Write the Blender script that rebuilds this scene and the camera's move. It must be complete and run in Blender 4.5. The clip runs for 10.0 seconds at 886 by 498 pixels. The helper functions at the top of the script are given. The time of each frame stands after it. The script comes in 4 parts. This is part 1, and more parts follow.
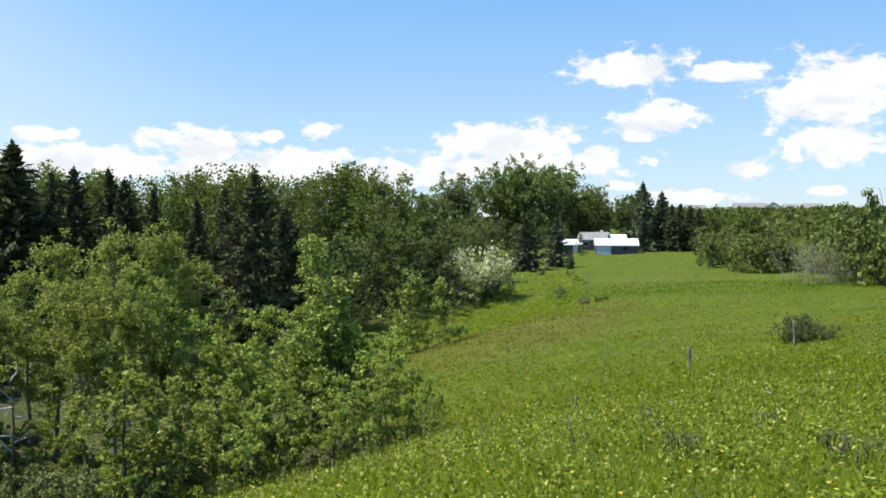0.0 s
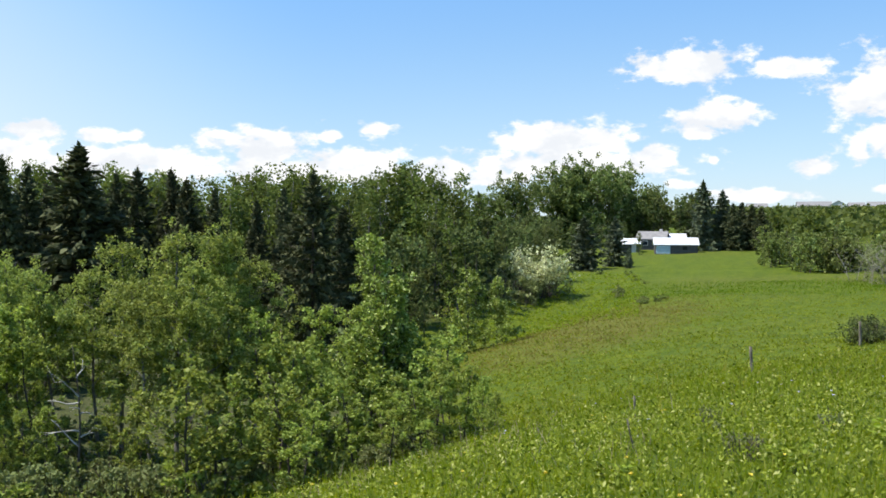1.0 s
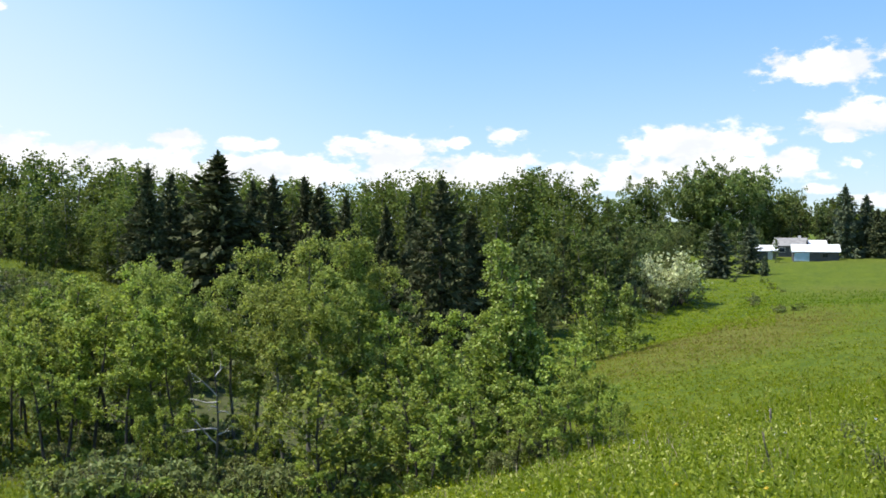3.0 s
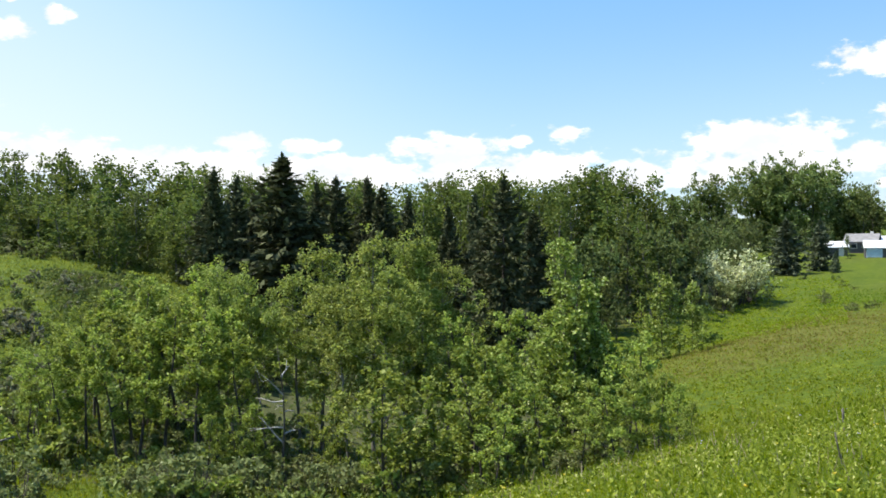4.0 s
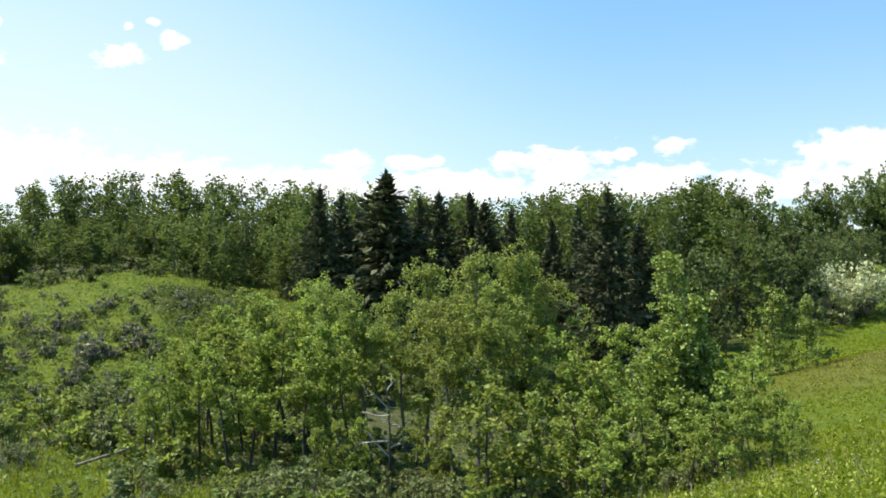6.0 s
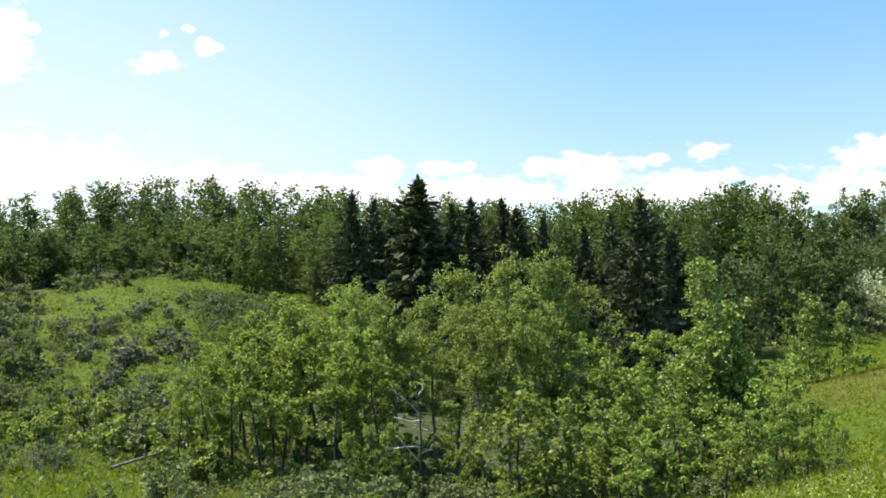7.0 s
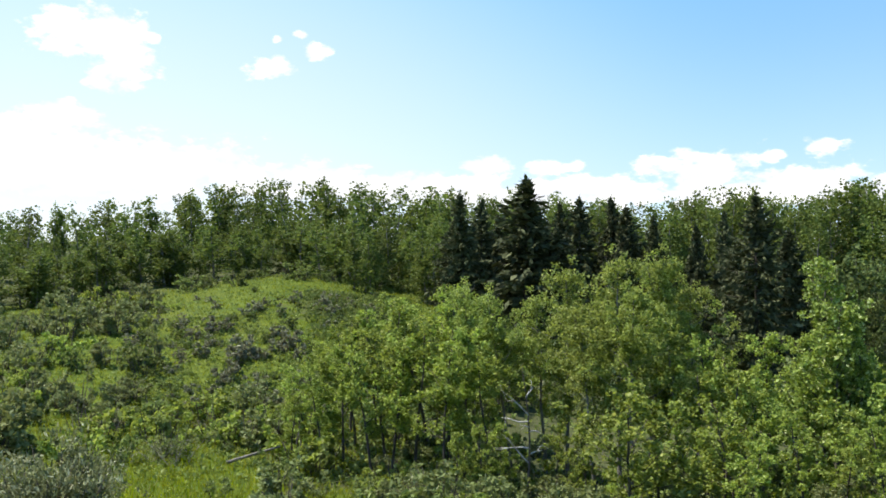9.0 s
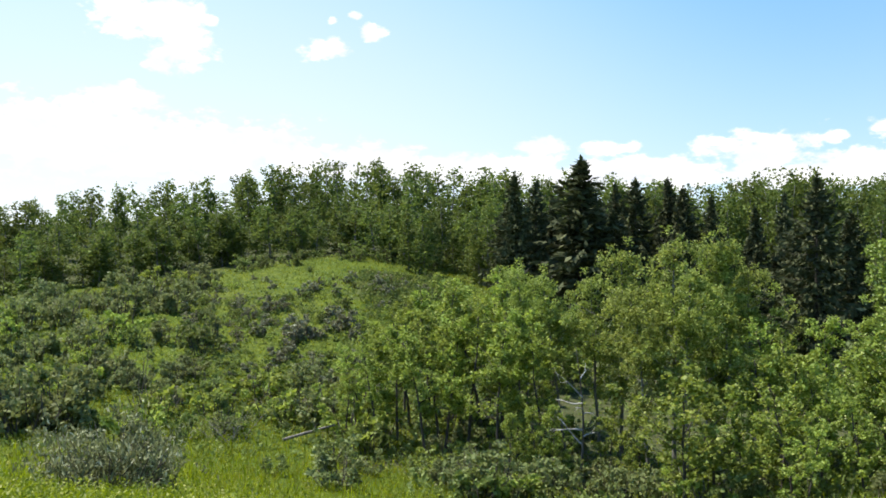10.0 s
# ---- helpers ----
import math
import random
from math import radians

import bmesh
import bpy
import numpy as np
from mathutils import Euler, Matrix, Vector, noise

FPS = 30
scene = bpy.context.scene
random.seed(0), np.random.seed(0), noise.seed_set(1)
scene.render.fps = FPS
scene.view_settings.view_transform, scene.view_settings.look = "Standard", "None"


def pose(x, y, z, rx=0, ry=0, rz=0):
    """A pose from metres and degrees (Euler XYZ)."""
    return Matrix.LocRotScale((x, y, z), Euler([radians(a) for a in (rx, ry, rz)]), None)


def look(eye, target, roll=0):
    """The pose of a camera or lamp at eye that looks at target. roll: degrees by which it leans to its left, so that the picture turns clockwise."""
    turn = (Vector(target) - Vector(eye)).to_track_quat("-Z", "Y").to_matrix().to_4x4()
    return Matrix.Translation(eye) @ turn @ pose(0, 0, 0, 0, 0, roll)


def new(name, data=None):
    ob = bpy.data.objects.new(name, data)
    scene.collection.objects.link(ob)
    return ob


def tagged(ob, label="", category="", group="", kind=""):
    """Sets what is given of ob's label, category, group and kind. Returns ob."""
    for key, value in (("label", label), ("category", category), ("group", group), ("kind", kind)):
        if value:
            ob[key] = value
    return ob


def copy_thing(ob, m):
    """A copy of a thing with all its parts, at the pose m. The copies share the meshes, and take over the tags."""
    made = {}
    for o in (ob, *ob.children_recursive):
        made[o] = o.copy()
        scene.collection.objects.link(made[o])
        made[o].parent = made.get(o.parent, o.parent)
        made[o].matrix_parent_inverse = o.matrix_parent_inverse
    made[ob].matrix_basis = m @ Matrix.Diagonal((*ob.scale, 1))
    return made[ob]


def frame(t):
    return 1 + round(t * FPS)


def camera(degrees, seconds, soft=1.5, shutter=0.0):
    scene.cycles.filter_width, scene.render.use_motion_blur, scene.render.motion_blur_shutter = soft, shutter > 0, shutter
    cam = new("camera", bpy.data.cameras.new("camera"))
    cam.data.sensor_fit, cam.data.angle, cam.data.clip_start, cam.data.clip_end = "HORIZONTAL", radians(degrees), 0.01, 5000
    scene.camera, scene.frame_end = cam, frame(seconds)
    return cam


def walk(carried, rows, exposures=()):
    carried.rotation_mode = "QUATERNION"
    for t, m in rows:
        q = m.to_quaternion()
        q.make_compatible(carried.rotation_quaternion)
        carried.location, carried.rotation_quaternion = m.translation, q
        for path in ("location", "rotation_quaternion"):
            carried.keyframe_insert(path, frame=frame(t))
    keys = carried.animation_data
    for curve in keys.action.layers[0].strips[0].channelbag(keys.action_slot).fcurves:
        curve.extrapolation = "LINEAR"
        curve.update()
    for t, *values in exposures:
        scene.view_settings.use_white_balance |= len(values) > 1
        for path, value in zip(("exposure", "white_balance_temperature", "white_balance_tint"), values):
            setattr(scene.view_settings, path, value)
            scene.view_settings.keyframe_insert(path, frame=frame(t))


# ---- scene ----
# The camera stands on a grassy knoll above a creek valley and pans to the left.
cam = camera(48.60, 10.0, 1.7)
EYE = (0.0, 0.0, 0.0)
TILT = -1.5
# seconds, turn to the left, tilt, roll
PATH = [
    (0.0, -0.00, 0.00, 0.00),
    (0.5, 1.74, -0.08, 0.12),
    (1.0, 3.33, -0.04, 0.07),
    (1.5, 5.11, -0.01, -0.11),
    (2.0, 7.12, 0.22, -0.13),
    (3.5, 12.50, 0.26, 0.28),
    (4.0, 14.41, 0.30, 0.60),
    (4.5, 16.75, 0.61, 0.61),
    (5.0, 18.60, 0.88, 0.64),
    (5.5, 19.68, 1.07, 0.99),
    (7.0, 22.26, 1.61, 1.04),
    (7.5, 23.83, 1.77, 1.01),
    (8.0, 25.49, 1.92, 1.11),
    (8.5, 27.12, 1.94, 1.04),
    (9.0, 28.56, 1.74, 1.16),
    (9.5, 30.33, 1.20, 1.32),
    (10.0, 31.72, 0.69, 0.95),
]
walk(cam, [(t, pose(*EYE, 90 + TILT + p, r, a)) for t, a, p, r in PATH],
     [(0.0, 0.565), (2.0, 0.60), (4.5, 0.725), (7.5, 0.775), (10.0, 0.74)])

# ---- light: a high summer sun ahead on the left, blue sky with fair-weather clouds ----
SUN_BEARING, SUN_HEIGHT = 98, 59          # degrees to the left of straight ahead, and above the horizon


def bearing(a, r=1.0, z=0.0):
    """The place at r metres along a bearing of a degrees, to the left of straight ahead."""
    return Vector((-r * math.sin(radians(a)), r * math.cos(radians(a)), z))


def heading(a, e):
    """The unit direction at bearing a and elevation e, in degrees."""
    return bearing(a, math.cos(radians(e)), math.sin(radians(e)))


sun = new("sun", bpy.data.lights.new("sun", "SUN"))
sun.data.energy, sun.data.angle, sun.data.color = 5.0, radians(0.53), (1.0, 0.95, 0.86)
sun.matrix_world = look(heading(SUN_BEARING, SUN_HEIGHT) * 300, (0, 0, 0))

world = bpy.data.worlds.new("sky")
scene.world = world
world.use_nodes = True


class Nodes:
    """A small helper that wires nodes of one tree."""

    def __init__(self, tree):
        self.tree = tree

    def add(self, kind, **settings):
        n = self.tree.nodes.new(kind)
        for key, value in settings.items():
            setattr(n, key, value)
        return n

    def put(self, socket, value):
        if isinstance(value, bpy.types.NodeSocket):
            self.tree.links.new(value, socket)
        else:
            socket.default_value = value

    def math(self, op, a, b=0.0, c=0.0, clamp=False):
        n = self.add("ShaderNodeMath", operation=op, use_clamp=clamp)
        for s, v in zip(n.inputs, (a, b, c)):
            self.put(s, v)
        return n.outputs[0]

    def dot(self, a, v):
        n = self.add("ShaderNodeVectorMath", operation="DOT_PRODUCT")
        self.put(n.inputs[0], a)
        n.inputs[1].default_value = v
        return n.outputs["Value"]

    def noise(self, vector, scale, detail=4.0, rough=0.55):
        n = self.add("ShaderNodeTexNoise")
        self.put(n.inputs["Vector"], vector)
        n.inputs["Scale"].default_value, n.inputs["Detail"].default_value, n.inputs["Roughness"].default_value = scale, detail, rough
        return n.outputs["Fac"]

    def ramp(self, value, low, high, out_low=0.0, out_high=1.0, smooth=True):
        n = self.add("ShaderNodeMapRange", interpolation_type="SMOOTHSTEP" if smooth else "LINEAR")
        for s, v in zip(n.inputs, (value, low, high, out_low, out_high)):
            self.put(s, v)
        return n.outputs[0]

    def mix(self, factor, a, b):
        n = self.add("ShaderNodeMix", data_type="RGBA")
        self.put(n.inputs[0], factor)
        for s, v in ((n.inputs[6], a), (n.inputs[7], b)):
            self.put(s, v if isinstance(v, bpy.types.NodeSocket) else (*v, 1.0))
        return n.outputs[2]


# clouds: bearing, elevation, half width, half height, all in degrees
HIGH_CLOUDS = [
    (-10.7, 8.8, 3.3, 1.1), (-16.0, 8.4, 2.4, 0.61), (-12.0, 5.9, 2.5, 0.89), (-11.3, 5.1, 1.1, 0.5), (-21.6, 7.0, 3.8, 1.85),
    (-23.7, 7.9, 1.7, 1.17), (-22.2, 4.6, 2.6, 1.39), (-19.6, 3.8, 0.5, 0.98), (-17.4, 3.1, 1.0, 0.56), (-21.2, 1.8, 0.9, 0.25), (-12.1, 3.5, 0.3, 0.29),
   
]
LOW_CLOUDS = [
    (7.5, 3.0, 13.0, 0.9), (-3.0, 3.4, 8.0, 0.9), (24.0, 3.2, 9.0, 1.1),
    (-2.8, 4.8, 3.2, 1.10), (-5.8, 4.8, 2.7, 1.10), (-9.0, 3.7, 1.5, 0.77), (-14.7, 1.5, 2.5, 0.41), (-10.2, 2.1, 0.9, 0.36), (13.4, 4.3, 3.4, 1.08),
    (8.6, 3.6, 4.8, 0.90), (3.4, 3.1, 3.9, 0.85), (0.8, 2.8, 2.0, 0.79), (7.1, 5.3, 1.2, 0.55), (9.9, 4.9, 0.7, 0.42), (22.9, 4.8, 0.8, 0.45),
    (20.7, 4.9, 0.6, 0.27), (16.0, 5.0, 0.6, 0.28), (18.6, 3.3, 1.8, 0.68),
]
SUNWARD_CLOUDS = [
    (48.1, 12.3, 2.9, 1.26), (46.3, 10.7, 1.9, 1.34), (47.7, 9.7, 0.8, 0.49), (44.8, 12.2, 0.4, 0.37), (49.7, 7.9, 1.9, 0.74), (38.1, 10.7, 1.4, 0.63),
    (35.7, 11.7, 0.8, 0.44), (36.6, 12.6, 0.4, 0.25), (37.9, 12.3, 0.3, 0.22), (52.5, 5.8, 6.3, 2.12), (45.0, 4.9, 6.6, 1.84), (37.0, 4.2, 6.4, 1.17),
    (26.0, 5.0, 1.5, 0.55), (22.6, 4.7, 1.3, 0.48), (21.0, 4.8, 0.8, 0.26), (29.5, 3.8, 6.6, 0.98), (20.4, 3.6, 5.8, 0.83),
]


def paint_sky():
    n = Nodes(world.node_tree)
    back = world.node_tree.nodes["Background"]
    sky = n.add("ShaderNodeTexSky", sky_type="NISHITA", sun_disc=False)
    sky.sun_elevation, sky.sun_rotation = radians(SUN_HEIGHT), radians(-SUN_BEARING)
    sky.altitude, sky.air_density, sky.dust_density, sky.ozone_density = 1000.0, 1.0, 0.4, 3.0
    way = n.add("ShaderNodeTexCoord").outputs["Generated"]
    nearest = None
    for a, e, w, h in HIGH_CLOUDS + LOW_CLOUDS + SUNWARD_CLOUDS:
        out, side = heading(a, e), heading(a - 90, 0)
        up = side.cross(out)
        p = n.dot(way, side / math.tan(radians(w)))
        q = n.dot(way, up / math.tan(radians(h)))
        near = n.math("SQRT", n.math("MULTIPLY_ADD", q, q, n.math("MULTIPLY", p, p)))
        nearest = near if nearest is None else n.math("MINIMUM", nearest, near)
    flat = n.add("ShaderNodeMapping")
    n.put(flat.inputs["Vector"], way)
    flat.inputs["Scale"].default_value = (1.0, 1.0, 1.9)
    billow = n.math("MULTIPLY", n.math("SUBTRACT", n.noise(flat.outputs[0], 21.0, 6.0, 0.6), 0.5), 2.2)
    curl = n.math("MULTIPLY", n.math("SUBTRACT", n.noise(flat.outputs[0], 52.0, 4.0, 0.6), 0.5), 1.7)
    body = n.math("ADD", n.math("SUBTRACT", 1.2, nearest), n.math("ADD", billow, curl))
    cover = n.ramp(body, 0.0, 0.55)
    # haze that whitens the lowest degrees of the sky, more on the sun's side
    height = n.dot(way, (0, 0, 1))
    sunward = n.ramp(n.dot(way, bearing(60)), 0.62, 1.0)
    haze = n.ramp(height, n.math("MULTIPLY_ADD", sunward, 0.34, 0.25), 0.0)
    haze = n.math("MULTIPLY", haze, n.math("MULTIPLY_ADD", sunward, 0.32, 0.43))
    deep = n.add("ShaderNodeHueSaturation")
    deep.inputs["Saturation"].default_value, deep.inputs["Hue"].default_value = 1.15, 0.498
    n.put(deep.inputs["Color"], sky.outputs[0])
    n.put(deep.inputs["Value"], n.ramp(height, 0.0, 0.42, 0.76, 1.5))
    veil = n.mix(haze, deep.outputs[0], n.mix(sunward, (3.9, 5.4, 7.6), (5.7, 6.1, 6.6)))
    shade = n.ramp(n.noise(flat.outputs[0], 26.0, 5.0), 0.35, 0.6)
    cloud = n.mix(shade, (5.3, 5.5, 5.8), (6.6, 6.6, 6.6))
    n.put(back.inputs["Color"], n.mix(cover, veil, cloud))
    back.inputs["Strength"].default_value = 0.112


paint_sky()

# ---- materials ----


def material(name):
    m = bpy.data.materials.new(name)
    m.use_nodes = True
    return m, Nodes(m.node_tree), m.node_tree.nodes["Principled BSDF"], m.node_tree.nodes["Material Output"]


def leaf_material(name, dark, light, odd, through_light=0.35, spread=0.3, gloss=0.6, vivid=0.93):
    """Foliage: each leaf and each plant a little different, light shining through; odd is a rarer third tone, on some
    plants a painted glint.
    """
    m, n, skin, out = material(name)
    leaf = n.add("ShaderNodeNewGeometry").outputs["Random Per Island"]
    plant = n.add("ShaderNodeObjectInfo").outputs["Random"]
    tone = n.mix(leaf, dark, light)
    tone = n.mix(n.ramp(leaf, 0.86, 0.97), tone, odd)
    shift = n.add("ShaderNodeHueSaturation")
    n.put(shift.inputs["Color"], tone)
    n.put(shift.inputs["Hue"], n.math("MULTIPLY_ADD", plant, 0.020, 0.4738))
    shift.inputs["Saturation"].default_value = vivid
    n.put(shift.inputs["Value"], n.math("MULTIPLY_ADD", plant, spread, 1.0 - spread / 2))
    n.put(skin.inputs["Base Color"], shift.outputs[0])
    skin.inputs["Roughness"].default_value = gloss
    skin.inputs["Specular IOR Level"].default_value = 0.1
    glow = n.add("ShaderNodeBsdfTranslucent")
    warm = n.add("ShaderNodeHueSaturation")
    warm.inputs["Hue"].default_value, warm.inputs["Saturation"].default_value, warm.inputs["Value"].default_value = 0.49, 1.1, 1.15
    n.put(warm.inputs["Color"], shift.outputs[0])
    n.put(glow.inputs["Color"], warm.outputs[0])
    both = n.add("ShaderNodeMixShader")
    both.inputs[0].default_value = through_light
    n.put(both.inputs[1], skin.outputs[0])
    n.put(both.inputs[2], glow.outputs[0])
    n.put(out.inputs["Surface"], both.outputs[0])
    return m


def rough_material(name, dark, light, scale=6.0, roughness=0.85, stretch=(1, 1, 1), bump=0.3, metal=0.0):
    """A worn surface: two colours mixed by coarse and fine noise, with relief."""
    m, n, skin, out = material(name)
    place = n.add("ShaderNodeMapping")
    n.put(place.inputs["Vector"], n.add("ShaderNodeTexCoord").outputs["Object"])
    place.inputs["Scale"].default_value = stretch
    coarse, fine = n.noise(place.outputs[0], scale, 3.0), n.noise(place.outputs[0], scale * 9, 4.0)
    blend = n.math("MULTIPLY_ADD", coarse, 0.6, n.math("MULTIPLY", fine, 0.4))
    n.put(skin.inputs["Base Color"], n.mix(n.ramp(blend, 0.35, 0.65), dark, light))
    n.put(skin.inputs["Roughness"], n.math("MULTIPLY_ADD", fine, 0.2, roughness - 0.1))
    skin.inputs["Metallic"].default_value = metal
    relief = n.add("ShaderNodeBump")
    relief.inputs["Strength"].default_value, relief.inputs["Distance"].default_value = bump, 0.02
    n.put(relief.inputs["Height"], blend)
    n.put(skin.inputs["Normal"], relief.outputs[0])
    return m


# near trees: the odd tone of these three paints sun glints on leaves
ASPEN_LEAF = leaf_material("aspen_leaf", (0.104, 0.158, 0.034), (0.315, 0.420, 0.092), (0.41, 0.49, 0.16), 0.44, 0.3, 0.6, 0.98)
SAPLING_LEAF = leaf_material("sapling_leaf", (0.106, 0.164, 0.032), (0.305, 0.420, 0.080), (0.39, 0.475, 0.14), 0.44, 0.35, 0.6, 0.98)
GLOSSY_LEAF = leaf_material("balsam_leaf", (0.090, 0.146, 0.028), (0.285, 0.400, 0.072), (0.50, 0.58, 0.23), 0.36, 0.2, 0.45, 0.97)
DEEP_LEAF = leaf_material("poplar_leaf", (0.066, 0.106, 0.026), (0.138, 0.200, 0.046), (0.205, 0.265, 0.075), 0.42, 0.5, vivid=1.0)
# dark green foliage, darkened further to carry the shade of thicket and grove
THICKET_LEAF = leaf_material("thicket_leaf", (0.060, 0.092, 0.026), (0.125, 0.175, 0.046), (0.16, 0.205, 0.065), 0.4, 0.6)
SCRUB_LEAF = leaf_material("low_scrub_leaf", (0.055, 0.088, 0.018), (0.150, 0.205, 0.040), (0.20, 0.235, 0.07), 0.35, 0.4)
COTTON_LEAF = leaf_material("cottonwood_leaf", (0.075, 0.124, 0.032), (0.170, 0.245, 0.058), (0.28, 0.34, 0.13), 0.38)
NEEDLE = leaf_material("spruce_needle", (0.040, 0.052, 0.021), (0.092, 0.114, 0.044), (0.14, 0.158, 0.07), 0.1, 0.4, 0.8)
BLUE_NEEDLE = leaf_material("blue_spruce_needle", (0.060, 0.088, 0.044), (0.130, 0.165, 0.086), (0.150, 0.182, 0.105), 0.08, 0.3, 0.6)
WILLOW_LEAF = leaf_material("willow_leaf", (0.115, 0.155, 0.046), (0.225, 0.275, 0.088), (0.285, 0.315, 0.14), 0.32)
SILVER_LEAF = leaf_material("silverberry_leaf", (0.085, 0.115, 0.045), (0.31, 0.36, 0.15), (0.56, 0.60, 0.36), 0.25)
SAGE_LEAF = leaf_material("grey_shrub_leaf", (0.120, 0.128, 0.062), (0.27, 0.282, 0.150), (0.38, 0.39, 0.25), 0.25, vivid=0.92)
HEDGE_LEAF = leaf_material("shrub_leaf", (0.080, 0.124, 0.028), (0.190, 0.262, 0.056), (0.250, 0.310, 0.095), 0.35, 0.5)
BLOSSOM = leaf_material("blossom", (0.40, 0.46, 0.20), (0.66, 0.72, 0.40), (0.74, 0.78, 0.52), 0.3)
GRASS_BLADE = leaf_material("grass_blade", (0.140, 0.220, 0.020), (0.224, 0.314, 0.031), (0.291, 0.308, 0.066), 0.5, vivid=1.0)
# wide tone range puts sunlit tips and shaded gaps into the leaf colour
FORB_LEAF = leaf_material("meadow_herb_leaf", (0.066, 0.122, 0.012), (0.295, 0.405, 0.048), (0.48, 0.54, 0.18), 0.4, vivid=1.0)
# yellow sunlight on herb tips, painted as a paler leaf tone
SUNLIT_FORB = leaf_material("pale_herb_leaf", (0.26, 0.32, 0.06), (0.38, 0.43, 0.10), (0.42, 0.45, 0.14), 0.4, vivid=1.0)
HAY_BLADE = leaf_material("hay_blade", (0.125, 0.175, 0.020), (0.19, 0.24, 0.028), (0.22, 0.25, 0.04), 0.45, vivid=1.0)
YELLOW_PETAL = leaf_material("yellow_petal", (0.66, 0.59, 0.03), (0.76, 0.71, 0.04), (0.72, 0.60, 0.03), 0.2)
LILAC_PETAL = leaf_material("lilac_petal", (0.42, 0.38, 0.55), (0.55, 0.5, 0.66), (0.6, 0.58, 0.7), 0.2)
RIPE_BLADE = leaf_material("ripe_grass_blade", (0.17, 0.165, 0.035), (0.26, 0.235, 0.06), (0.28, 0.22, 0.09), 0.4, vivid=1.0)
LUSH_BLADE = leaf_material("lush_grass_blade", (0.075, 0.150, 0.012), (0.135, 0.235, 0.022), (0.17, 0.25, 0.03), 0.45, vivid=1.0)
STRAW = leaf_material("dry_seed_head", (0.30, 0.25, 0.13), (0.46, 0.40, 0.24), (0.38, 0.28, 0.2), 0.3)
PALE_BARK = rough_material("aspen_bark", (0.07, 0.064, 0.05), (0.21, 0.20, 0.165), 5.0, 0.8, (1, 1, 0.35))
DARK_BARK = rough_material("dark_bark", (0.035, 0.028, 0.02), (0.10, 0.085, 0.065), 5.0, 0.9, (1, 1, 0.3))
DEAD_WOOD = rough_material("bleached_wood", (0.24, 0.22, 0.19), (0.47, 0.45, 0.40), 4.0, 0.8, (1, 1, 0.4))
GREY_TWIG = rough_material("grey_twig", (0.17, 0.155, 0.135), (0.31, 0.29, 0.25), 4.0, 0.85)
POST_WOOD = rough_material("weathered_post_wood", (0.075, 0.062, 0.045), (0.23, 0.205, 0.165), 7.0, 0.85, (1, 1, 0.15), 0.5)


